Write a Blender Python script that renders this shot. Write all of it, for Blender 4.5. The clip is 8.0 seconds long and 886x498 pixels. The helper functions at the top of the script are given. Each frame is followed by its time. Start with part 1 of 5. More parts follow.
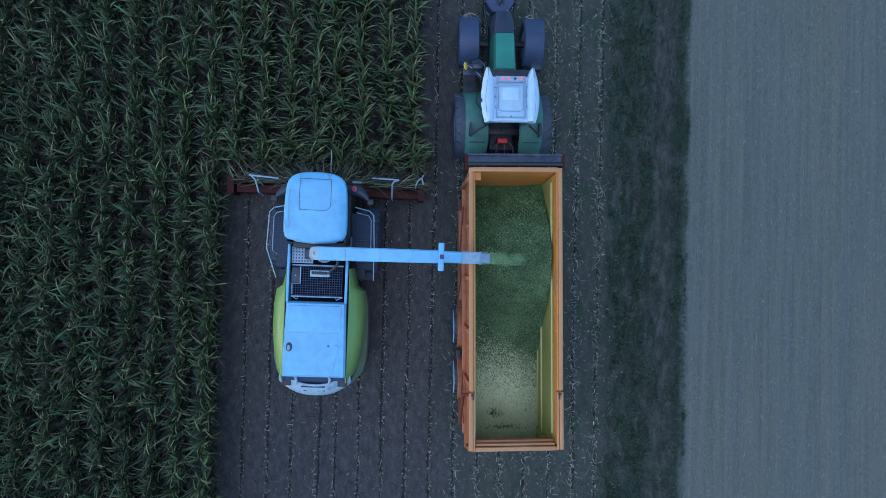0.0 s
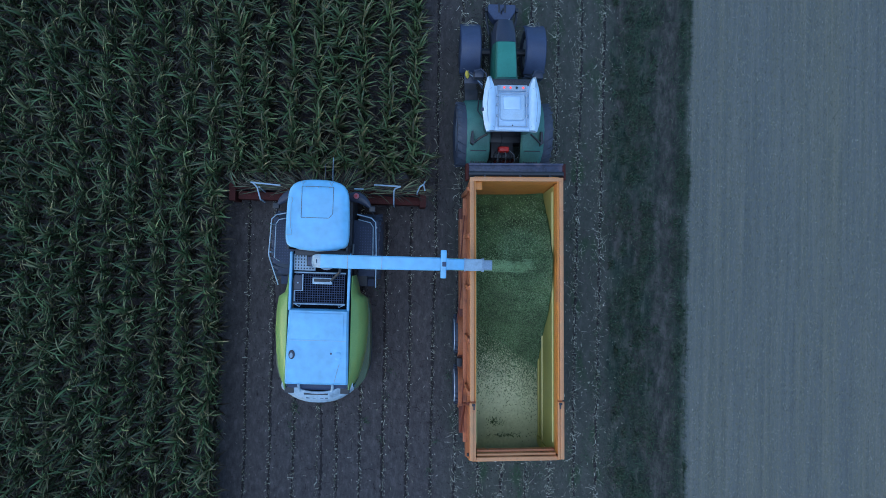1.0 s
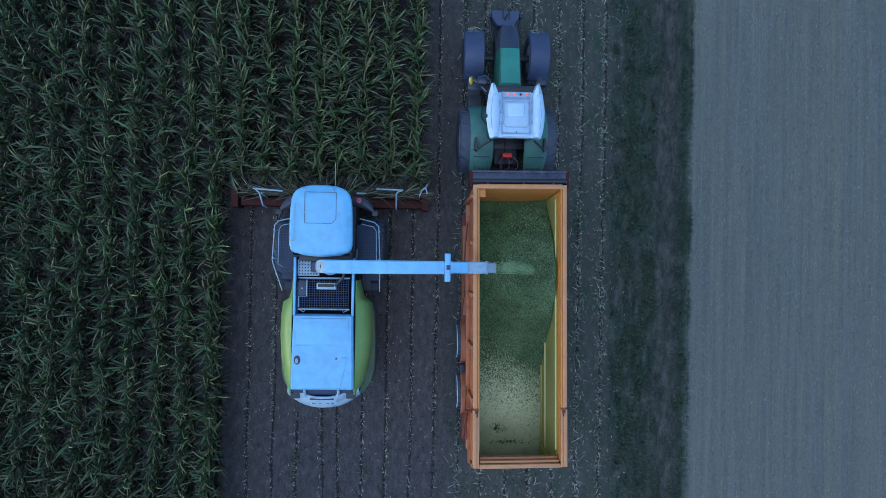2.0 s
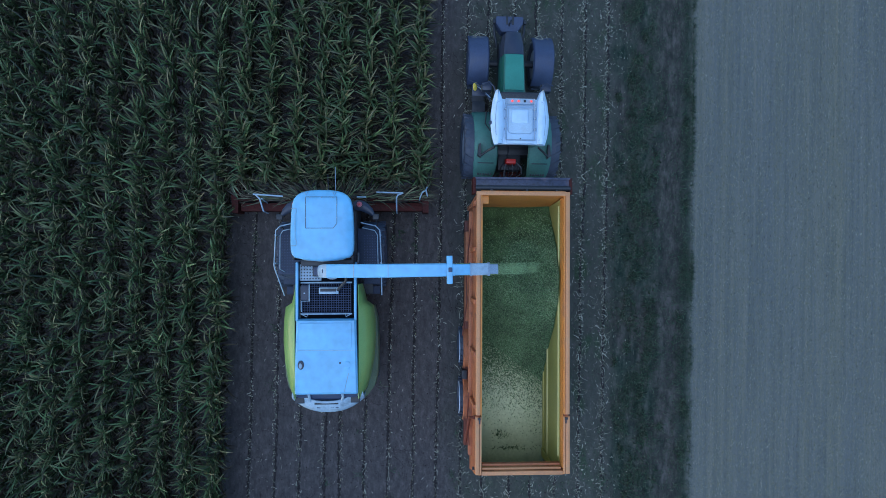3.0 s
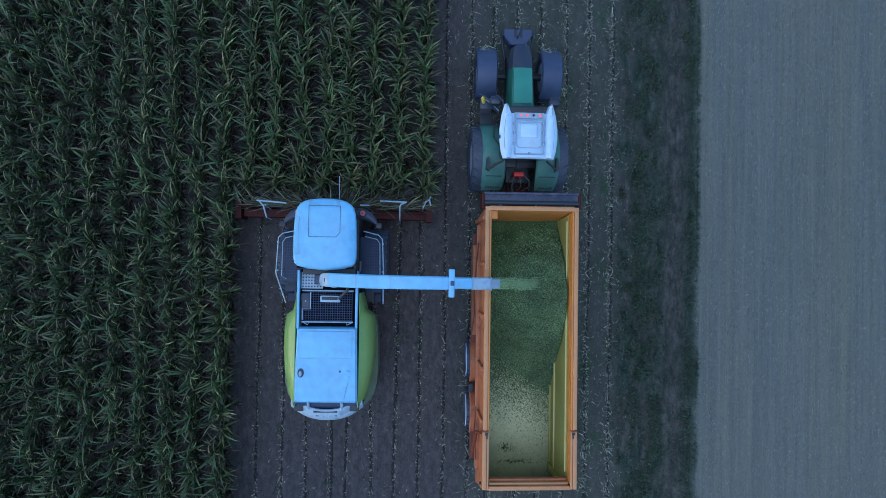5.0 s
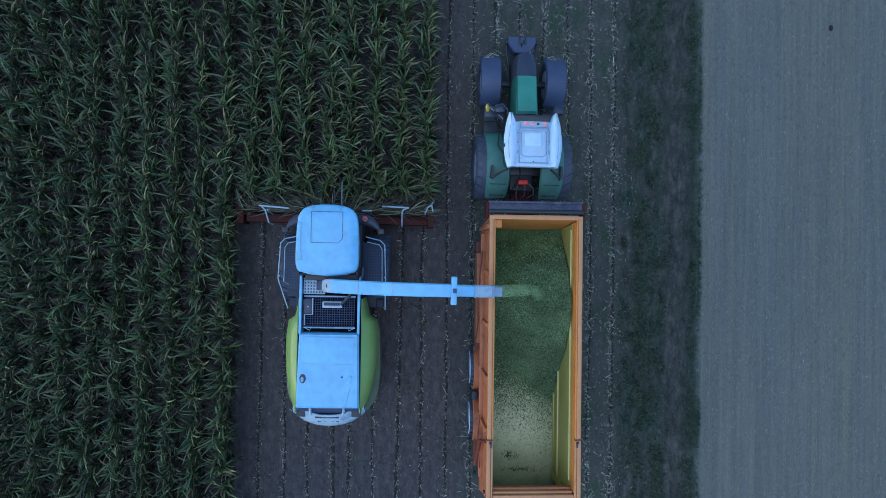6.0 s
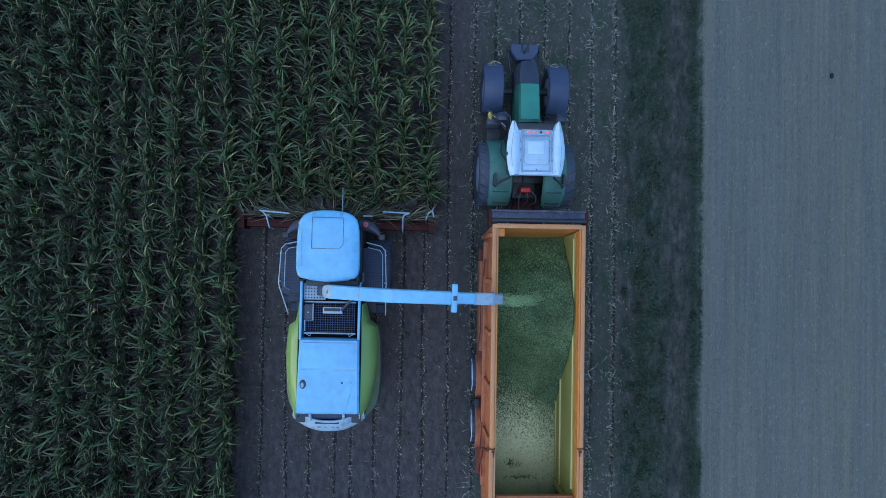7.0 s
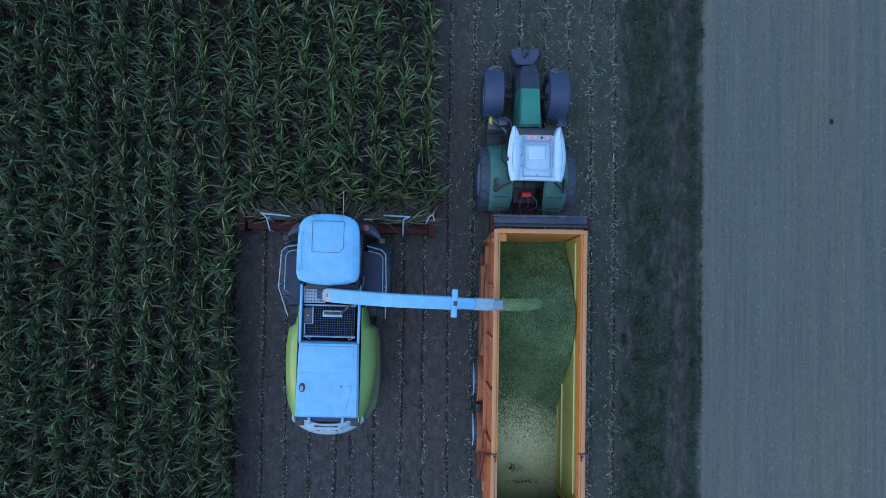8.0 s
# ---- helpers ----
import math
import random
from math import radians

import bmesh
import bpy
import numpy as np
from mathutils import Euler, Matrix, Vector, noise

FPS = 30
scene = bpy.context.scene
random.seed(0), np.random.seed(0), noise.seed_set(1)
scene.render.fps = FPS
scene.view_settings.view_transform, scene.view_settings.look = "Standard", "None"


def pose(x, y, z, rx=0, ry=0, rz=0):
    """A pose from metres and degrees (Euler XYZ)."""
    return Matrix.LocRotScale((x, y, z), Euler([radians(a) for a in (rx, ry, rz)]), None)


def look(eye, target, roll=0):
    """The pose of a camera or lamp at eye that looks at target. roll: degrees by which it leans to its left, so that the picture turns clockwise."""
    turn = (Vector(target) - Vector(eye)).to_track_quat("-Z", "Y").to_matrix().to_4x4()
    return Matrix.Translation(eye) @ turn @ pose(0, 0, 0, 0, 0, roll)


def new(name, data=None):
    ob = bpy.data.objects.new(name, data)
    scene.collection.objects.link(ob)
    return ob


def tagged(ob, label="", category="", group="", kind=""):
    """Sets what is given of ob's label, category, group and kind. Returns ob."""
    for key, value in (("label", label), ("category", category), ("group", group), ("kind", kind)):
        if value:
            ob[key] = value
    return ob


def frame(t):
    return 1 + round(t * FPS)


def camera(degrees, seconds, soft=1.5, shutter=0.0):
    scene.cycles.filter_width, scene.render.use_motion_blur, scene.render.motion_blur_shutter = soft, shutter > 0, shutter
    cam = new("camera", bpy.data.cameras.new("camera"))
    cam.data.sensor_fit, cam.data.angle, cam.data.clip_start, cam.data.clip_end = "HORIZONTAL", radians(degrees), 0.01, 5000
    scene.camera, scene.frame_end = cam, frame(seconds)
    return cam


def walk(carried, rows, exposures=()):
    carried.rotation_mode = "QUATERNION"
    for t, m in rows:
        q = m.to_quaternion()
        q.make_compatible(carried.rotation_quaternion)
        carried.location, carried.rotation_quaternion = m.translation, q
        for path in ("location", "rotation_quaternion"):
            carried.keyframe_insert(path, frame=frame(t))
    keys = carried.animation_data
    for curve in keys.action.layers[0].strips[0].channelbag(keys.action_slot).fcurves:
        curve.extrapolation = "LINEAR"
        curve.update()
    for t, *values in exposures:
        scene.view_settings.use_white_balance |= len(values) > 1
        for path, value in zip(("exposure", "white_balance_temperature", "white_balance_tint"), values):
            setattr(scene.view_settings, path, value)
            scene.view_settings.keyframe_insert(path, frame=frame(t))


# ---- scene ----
from mathutils import Vector as V

# ---------------- camera: a drone looking down, a little off the plumb, flying along +y ----------------
cam = camera(72, 8.0, soft=0.65, shutter=0.25)
HEIGHT, TILT, LEAN = 19.412, 0.85, -3.0
walk(cam, [
    (0.0, pose(0.001, 0.004, HEIGHT, TILT, LEAN, 1.227)),
    (0.5, pose(-0.018, 0.837, HEIGHT, TILT, LEAN, 1.195)),
    (1.0, pose(-0.045, 1.649, HEIGHT, TILT, LEAN, 1.163)),
    (1.5, pose(-0.078, 2.445, HEIGHT, TILT, LEAN, 1.131)),
    (2.0, pose(-0.116, 3.230, HEIGHT, TILT, LEAN, 1.099)),
    (2.5, pose(-0.158, 4.008, HEIGHT, TILT, LEAN, 1.067)),
    (3.0, pose(-0.203, 4.784, HEIGHT, TILT, LEAN, 1.034)),
    (3.5, pose(-0.248, 5.561, HEIGHT, TILT, LEAN, 1.002)),
    (4.0, pose(-0.294, 6.341, HEIGHT, TILT, LEAN, 0.969)),
    (4.5, pose(-0.337, 7.129, HEIGHT, TILT, LEAN, 0.936)),
    (5.0, pose(-0.378, 7.923, HEIGHT, TILT, LEAN, 0.903)),
    (5.5, pose(-0.415, 8.725, HEIGHT, TILT, LEAN, 0.870)),
    (6.0, pose(-0.446, 9.530, HEIGHT, TILT, LEAN, 0.837)),
    (6.5, pose(-0.470, 10.336, HEIGHT, TILT, LEAN, 0.804)),
    (7.0, pose(-0.487, 11.135, HEIGHT, TILT, LEAN, 0.770)),
    (7.5, pose(-0.493, 11.918, HEIGHT, TILT, LEAN, 0.737)),
    (8.0, pose(-0.490, 12.674, HEIGHT, TILT, LEAN, 0.703)),
], exposures=[(0.0, 0.47, 4520, 9), (8.0, 0.47, 4520, 9)])

# ---------------- dusk light: dim blue sky, a broad veiled sun ----------------
world = bpy.data.worlds.new("dusk_sky")
scene.world = world
world.use_nodes = True
wn = world.node_tree
sky = wn.nodes.new("ShaderNodeTexSky")
sky.sky_type = "NISHITA"
sky.sun_disc = False
sky.sun_elevation = radians(9)
sky.sun_rotation = radians(250)
wn.links.new(sky.outputs[0], wn.nodes["Background"].inputs[0])
wn.nodes["Background"].inputs[1].default_value = 0.15
sun = new("sun", bpy.data.lights.new("sun", "SUN"))
sun.data.energy = 1.0
sun.data.angle = radians(60)
sun.data.color = (1.0, 0.95, 0.88)
sun.matrix_world = look((-4, -5, 30), (0, 0, 0))


# ---------------- materials ----------------
def material(name, colour, rough=0.6, metal=0.0, vary=0.25, grain=30.0, stain=2.0, bump=0.15, coat=0.0, island=0.0, dirt=None, glow=None, spec=0.5, other=None):
    """A worn surface: fine grain and broad stains over a base colour, with fine relief."""
    m = bpy.data.materials.new(name)
    m.use_nodes = True
    n, l = m.node_tree.nodes, m.node_tree.links
    b = n["Principled BSDF"]
    tc = n.new("ShaderNodeTexCoord")
    fine, broad = n.new("ShaderNodeTexNoise"), n.new("ShaderNodeTexNoise")
    for node, scale, detail in ((fine, grain, 6), (broad, stain, 4)):
        node.inputs["Scale"].default_value = scale
        node.inputs["Detail"].default_value = detail
        l.new(tc.outputs["Object"], node.inputs["Vector"])
    add = n.new("ShaderNodeMath")
    add.operation = "ADD"
    l.new(fine.outputs[0], add.inputs[0])
    l.new(broad.outputs[0], add.inputs[1])
    span = n.new("ShaderNodeMapRange")
    span.inputs[1].default_value, span.inputs[2].default_value = 0.7, 1.3
    span.inputs[3].default_value, span.inputs[4].default_value = 1 - vary, 1 + vary
    l.new(add.outputs[0], span.inputs[0])
    value = span.outputs[0]
    if island:
        geo = n.new("ShaderNodeNewGeometry")
        spread = n.new("ShaderNodeMapRange")
        spread.inputs[3].default_value, spread.inputs[4].default_value = 1 - island, 1 + island
        l.new(geo.outputs["Random Per Island"], spread.inputs[0])
        mul = n.new("ShaderNodeMath")
        mul.operation = "MULTIPLY"
        l.new(value, mul.inputs[0])
        l.new(spread.outputs[0], mul.inputs[1])
        value = mul.outputs[0]
    mix = n.new("ShaderNodeVectorMath")
    mix.operation = "SCALE"
    mix.inputs[0].default_value = colour
    l.new(value, mix.inputs["Scale"])
    out = mix.outputs[0]
    if other:
        hue = n.new("ShaderNodeMix")
        hue.data_type = "RGBA"
        hue.blend_type = "MIX"
        pick = n.new("ShaderNodeMapRange")
        pick.inputs[1].default_value, pick.inputs[2].default_value = 0.35, 0.95
        sep = n.new("ShaderNodeMath")
        sep.operation = "FRACT"
        tens = n.new("ShaderNodeMath")
        tens.operation = "MULTIPLY"
        tens.inputs[1].default_value = 13.7
        l.new(geo.outputs["Random Per Island"], tens.inputs[0])
        l.new(tens.outputs[0], sep.inputs[0])
        l.new(sep.outputs[0], pick.inputs[0])
        l.new(pick.outputs[0], hue.inputs[0])
        hue.inputs[6].default_value = (*colour, 1)
        hue.inputs[7].default_value = (*other, 1)
        l.new(hue.outputs[2], mix.inputs[0])
    if dirt:
        mask = n.new("ShaderNodeMapRange")
        mask.inputs[1].default_value, mask.inputs[2].default_value = 0.52, 0.72
        l.new(broad.outputs[0], mask.inputs[0])
        blend = n.new("ShaderNodeMix")
        blend.data_type = "RGBA"
        l.new(mask.outputs[0], blend.inputs[0])
        l.new(out, blend.inputs[6])
        blend.inputs[7].default_value = (*dirt, 1)
        out = blend.outputs[2]
    l.new(out, b.inputs["Base Color"])
    rr = n.new("ShaderNodeMapRange")
    rr.inputs[1].default_value, rr.inputs[2].default_value = 0.3, 0.7
    rr.inputs[3].default_value, rr.inputs[4].default_value = max(0.05, rough - 0.12), min(1, rough + 0.12)
    l.new(broad.outputs[0], rr.inputs[0])
    l.new(rr.outputs[0], b.inputs["Roughness"])
    b.inputs["Metallic"].default_value = metal
    b.inputs["Coat Weight"].default_value = coat
    b.inputs["Specular IOR Level"].default_value = spec
    if bump:
        bp = n.new("ShaderNodeBump")
        bp.inputs["Strength"].default_value = bump
        bp.inputs["Distance"].default_value = 0.02
        l.new(fine.outputs[0], bp.inputs["Height"])
        l.new(bp.outputs[0], b.inputs["Normal"])
    if glow:
        b.inputs["Emission Color"].default_value = (*glow[:3], 1)
        b.inputs["Emission Strength"].default_value = glow[3]
    return m


WHITE = material("white_paint", (0.25, 0.505, 0.775), 0.4, vary=0.13, grain=5, stain=1.6, bump=0.03, coat=0.2)
WHITE_WORN = material("worn_white_paint", (0.38, 0.48, 0.58), 0.5, vary=0.15, stain=4, bump=0.06, dirt=(0.22, 0.28, 0.34))
LIME = material("lime_green_paint", (0.23, 0.365, 0.10), 0.46, vary=0.12, stain=1.5, bump=0.03, coat=0.2)
SKIRT = material("dusty_green_grey_plastic", (0.12, 0.165, 0.10), 0.6, vary=0.2)
GREEN = material("dark_green_paint", (0.032, 0.115, 0.09), 0.4, vary=0.12, stain=2, bump=0.03, coat=0.2)
ROOF_WHITE = material("tractor_roof_white", (0.56, 0.70, 0.86), 0.4, vary=0.09, grain=6, stain=2, bump=0.03, coat=0.2)
ROOF_DULL = material("weathered_roof_white", (0.50, 0.62, 0.74), 0.5, vary=0.12, stain=4, bump=0.04)
GREEN_PALE = material("pale_bonnet_green", (0.075, 0.25, 0.185), 0.45, vary=0.15, stain=2, bump=0.03)
GREEN_DUSTY = material("dusty_green_paint", (0.08, 0.175, 0.145), 0.55, vary=0.2, stain=3, bump=0.05)
BLACK = material("black_plastic", (0.025, 0.028, 0.035), 0.5, vary=0.25)
# Near black and almost without sheen, for the deck and the grating.
MATT_BLACK = material("matt_black_steel", (0.009, 0.010, 0.014), 0.9, vary=0.3, spec=0.08)
GREY_BLUE = material("dark_grey_blue_plastic", (0.055, 0.07, 0.13), 0.55, vary=0.2, stain=3)
NOSE = material("dark_nose_plastic", (0.035, 0.042, 0.07), 0.45, vary=0.2)
STEEL = material("dull_galvanised_steel", (0.33, 0.40, 0.50), 0.45, metal=0.3, vary=0.2)
DARK_STEEL = material("dark_perforated_steel", (0.05, 0.06, 0.095), 0.6, metal=0.1, vary=0.25, spec=0.25)
# Dusty red; the maize's shade over the header is mixed into its colour.
RED = material("shaded_red_paint", (0.062, 0.017, 0.014), 0.65, vary=0.5, dirt=(0.032, 0.022, 0.02), spec=0.15)
BRIGHT_RED = material("red_paint", (0.55, 0.03, 0.02), 0.45, vary=0.15)
RUBBER = material("dusty_tyre_rubber", (0.06, 0.07, 0.10), 0.6, vary=0.3, grain=50, bump=0.3)
RIM_GREY = material("pale_wheel_rim", (0.62, 0.68, 0.78), 0.35, metal=0.2, vary=0.1)
GLASS_DARK = material("dark_cab_glass", (0.015, 0.02, 0.028), 0.12, vary=0.1, bump=0.0, spec=0.6)
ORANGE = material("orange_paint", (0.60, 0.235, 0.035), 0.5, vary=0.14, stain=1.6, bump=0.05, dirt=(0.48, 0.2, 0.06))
ORANGE_PALE = material("pale_orange_rim_paint", (0.56, 0.265, 0.105), 0.55, vary=0.16, stain=3, bump=0.05, dirt=(0.5, 0.27, 0.12))
# Darker orange for the sill, ram, hoses and chassis.
DARK_ORANGE = material("dark_red_orange_paint", (0.15, 0.042, 0.022), 0.6, vary=0.3, stain=2.5, dirt=(0.14, 0.04, 0.02))
HEADBOARD = material("scuffed_dark_headboard", (0.045, 0.05, 0.085), 0.5, vary=0.55, stain=3, grain=18, dirt=(0.12, 0.10, 0.12))
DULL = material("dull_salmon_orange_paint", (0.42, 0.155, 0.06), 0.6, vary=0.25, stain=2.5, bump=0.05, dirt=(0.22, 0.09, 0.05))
PALE_WALL = material("scoured_yellow_lining", (0.48, 0.42, 0.10), 0.55, vary=0.15, stain=1.5, bump=0.05)
PALE_STRIP = material("pale_yellow_strip", (0.62, 0.55, 0.20), 0.5, vary=0.1)
BED = material("scoured_steel_bed", (0.54, 0.53, 0.28), 0.5, vary=0.18, stain=1.2, grain=14, bump=0.05, dirt=(0.42, 0.42, 0.23))
CHOP = material("chopped_green_maize", (0.07, 0.11, 0.038), 0.8, vary=0.7, grain=38, stain=2.2, bump=0.9, spec=0.2)
CHIP = material("maize_chips", (0.11, 0.165, 0.068), 0.75, vary=0.4, stain=1.4, island=0.7, bump=0.0, spec=0.2, other=(0.17, 0.205, 0.105))
SPRAY = material("flying_maize_chips", (0.32, 0.43, 0.20), 0.75, vary=0.2, island=0.35, bump=0.0, spec=0.2)
LEAF = material("maize_leaf", (0.068, 0.103, 0.038), 0.42, vary=0.3, grain=8, stain=0.7, bump=0.1, island=0.9, spec=0.45, other=(0.122, 0.114, 0.055))
DRY_SHADE_LEAF = material("withered_and_shaded_leaf", (0.066, 0.056, 0.038), 0.7, vary=0.3, grain=8, island=0.6, bump=0.0, spec=0.2)
STALK = material("maize_stalk", (0.10, 0.13, 0.05), 0.6, vary=0.3, island=0.4)
STRAW = material("pale_stubble", (0.40, 0.39, 0.31), 0.7, vary=0.3, island=0.8, bump=0.0, other=(0.16, 0.165, 0.095))
CRUMB = material("soil_crumb", (0.085, 0.073, 0.070), 0.95, vary=0.3, island=0.5, bump=0.0, spec=0.1)
CRACK = material("deep_soil_crack", (0.012, 0.010, 0.011), 0.95, vary=0.2, bump=0.0, spec=0.05)
DRY_GRASS = material("short_dry_grass", (0.20, 0.205, 0.165), 0.8, vary=0.25, island=0.7, bump=0.0, spec=0.2, other=(0.15, 0.16, 0.105))
CLOD = material("row_soil_with_shade", (0.034, 0.030, 0.030), 0.9, vary=0.4, grain=25, stain=4, bump=0.6, spec=0.2)
GRASS = material("verge_grass", (0.044, 0.074, 0.040), 0.65, vary=0.3, island=0.7, bump=0.0, spec=0.25, other=(0.095, 0.098, 0.066))
BEACON = material("lit_red_beacon", (0.6, 0.02, 0.01), 0.3, vary=0.0, bump=0.0, glow=(1.0, 0.10, 0.07, 0.9))
LENS = material("dull_red_lens", (0.42, 0.13, 0.15), 0.3, vary=0.1)
YELLOW = material("yellow_rag", (0.55, 0.45, 0.05), 0.7, vary=0.2)
HOSE = material("grey_hose", (0.12, 0.13, 0.14), 0.5, vary=0.2)


def ground_material():
    """One sheet of land: bare stubble soil, older weedy stubble, a grass verge and a pale dry field, by the strip they lie in."""
    m = bpy.data.materials.new("field_ground")
    m.use_nodes = True
    n, l = m.node_tree.nodes, m.node_tree.links
    b = n["Principled BSDF"]
    tc = n.new("ShaderNodeTexCoord")
    sep = n.new("ShaderNodeSeparateXYZ")
    l.new(tc.outputs["Object"], sep.inputs[0])

    def tex(scale, detail=5, stretch=None, rough=0.5):
        t = n.new("ShaderNodeTexNoise")
        t.inputs["Roughness"].default_value = rough
        t.inputs["Scale"].default_value, t.inputs["Detail"].default_value = scale, detail
        if stretch:
            mp = n.new("ShaderNodeMapping")
            mp.inputs["Scale"].default_value = stretch
            l.new(tc.outputs["Object"], mp.inputs[0])
            l.new(mp.outputs[0], t.inputs["Vector"])
        else:
            l.new(tc.outputs["Object"], t.inputs["Vector"])
        return t.outputs[0]

    def ramp(value, stops):
        r = n.new("ShaderNodeValToRGB")
        while len(r.color_ramp.elements) < len(stops):
            r.color_ramp.elements.new(0.5)
        for e, (p, c) in zip(r.color_ramp.elements, stops):
            e.position, e.color = p, (*c, 1)
        l.new(value, r.inputs[0])
        return r.outputs[0]

    def step(edge, soft, wobble):
        """0 below the edge in x, 1 above it, with an uneven line."""
        w = n.new("ShaderNodeMath")
        w.operation = "MULTIPLY_ADD"
        l.new(tex(wobble[0], 6), w.inputs[0])
        w.inputs[1].default_value = wobble[1]
        l.new(sep.outputs[0], w.inputs[2])
        r = n.new("ShaderNodeMapRange")
        mid = edge + wobble[1] * 0.5
        r.inputs[1].default_value, r.inputs[2].default_value = mid - soft, mid + soft
        l.new(w.outputs[0], r.inputs[0])
        return r.outputs[0]

    def mix(f, a, c):
        x = n.new("ShaderNodeMix")
        x.data_type = "RGBA"
        l.new(f, x.inputs[0])
        l.new(a, x.inputs[6])
        l.new(c, x.inputs[7])
        return x.outputs[2]

    soil = ramp(tex(6.0, 12, (1, 0.45, 1), 0.78), [(0.34, (0.045, 0.040, 0.040)), (0.52, (0.079, 0.071, 0.069)), (0.68, (0.130, 0.118, 0.112))])
    old = ramp(tex(4.0, 12, (1, 0.5, 1), 0.78), [(0.3, (0.044, 0.049, 0.038)), (0.52, (0.074, 0.075, 0.062)), (0.72, (0.118, 0.119, 0.100))])
    weed = n.new("ShaderNodeMapRange")
    weed.inputs[1].default_value, weed.inputs[2].default_value = 0.56, 0.68
    l.new(tex(1.6, 7, (1, 0.45, 1)), weed.inputs[0])
    green = ramp(tex(14, 4), [(0.3, (0.030, 0.046, 0.026)), (0.7, (0.062, 0.085, 0.048))])
    old = mix(weed.outputs[0], old, green)
    verge = ramp(tex(3.2, 12, (1.2, 0.45, 1), 0.72), [(0.39, (0.016, 0.028, 0.020)), (0.48, (0.036, 0.050, 0.036)), (0.55, (0.062, 0.069, 0.052)), (0.65, (0.120, 0.118, 0.098))])
    worn = ramp(tex(3.2, 12, (1.2, 0.40, 1), 0.74), [(0.39, (0.030, 0.033, 0.028)), (0.5, (0.062, 0.058, 0.050)), (0.64, (0.120, 0.110, 0.096))])
    lip = ramp(tex(4.5, 10, (1.2, 0.5, 1), 0.72), [(0.34, (0.022, 0.034, 0.025)), (0.54, (0.042, 0.052, 0.038)), (0.74, (0.080, 0.084, 0.068))])
    patch = n.new("ShaderNodeMapRange")
    patch.inputs[1].default_value, patch.inputs[2].default_value = 0.44, 0.62
    l.new(tex(1.1, 5, (1.3, 0.5, 1), 0.6), patch.inputs[0])
    verge = mix(patch.outputs[0], verge, worn)
    verge = mix(step(7.75, 0.30, (1.4, 1.1)), verge, worn)
    verge = mix(step(8.55, 0.16, (1.6, 0.6)), verge, lip)
    dry = ramp(tex(1.8, 12, (3.2, 0.07, 1), 0.72), [(0.3, (0.108, 0.116, 0.108)), (0.5, (0.150, 0.154, 0.143)), (0.70, (0.202, 0.196, 0.162))])
    speck = n.new("ShaderNodeMapRange")
    speck.inputs[1].default_value, speck.inputs[2].default_value = 0.50, 0.70
    l.new(tex(13, 8, (1, 0.6, 1)), speck.inputs[0])
    dry2 = ramp(tex(30, 4), [(0.35, (0.09, 0.10, 0.075)), (0.65, (0.225, 0.21, 0.15))])
    dry = mix(speck.outputs[0], dry, dry2)
    band = n.new("ShaderNodeMapRange")
    band.inputs[1].default_value, band.inputs[2].default_value = 0.40, 0.64
    l.new(tex(0.9, 5, (1.5, 0.03, 1), 0.6), band.inputs[0])
    warm = n.new("ShaderNodeVectorMath")
    warm.operation = "MULTIPLY"
    l.new(dry, warm.inputs[0])
    warm.inputs[1].default_value = (1.07, 1.04, 0.92)
    dry = mix(band.outputs[0], dry, warm.outputs[0])
    c = mix(step(1.5, 0.8, (0.8, 1.6)), soil, old)
    c = mix(step(6.3, 0.15, (1.1, 0.9)), c, verge)
    c = mix(step(8.86, 0.14, (2.2, 0.36)), c, dry)
    l.new(c, b.inputs["Base Color"])
    b.inputs["Roughness"].default_value = 0.92
    b.inputs["Specular IOR Level"].default_value = 0.2
    bp = n.new("ShaderNodeBump")
    bp.inputs["Strength"].default_value, bp.inputs["Distance"].default_value = 0.7, 0.06
    l.new(tex(9, 8), bp.inputs["Height"])
    l.new(bp.outputs[0], b.inputs["Normal"])
    return m


GROUND = ground_material()


# ---------------- building helpers ----------------
def mesh_of(name, bm, mats, smooth=False):
    me = bpy.data.meshes.new(name)
    bm.normal_update()
    bm.to_mesh(me)
    bm.free()
    for mt in (mats if isinstance(mats, (list, tuple)) else [mats]):
        me.materials.append(mt)
    if smooth:
        me.shade_smooth()
        me.set_sharp_from_angle(angle=radians(38))
    return me


def part(name, bm, mat, parent=None, label="", smooth=True):
    """Links a bmesh as one mesh object under a thing or a part."""
    ob = new(name, mesh_of(name, bm, mat, smooth))
    if parent:
        ob.parent = parent
    return tagged(ob, label)


def thing(name, label, category, group="", kind=""):
    return tagged(new(name), label, category, group, kind)


def joined(name, verts, faces, mats, index=None, smooth=False):
    """One mesh from arrays, for uncounted stuff."""
    me = bpy.data.meshes.new(name)
    me.from_pydata(verts, [], faces)
    for mt in mats:
        me.materials.append(mt)
    if index is not None:
        me.polygons.foreach_set("material_index", np.asarray(index, dtype=np.int32))
    if smooth:
        me.shade_smooth()
    me.update()
    return new(name, me)


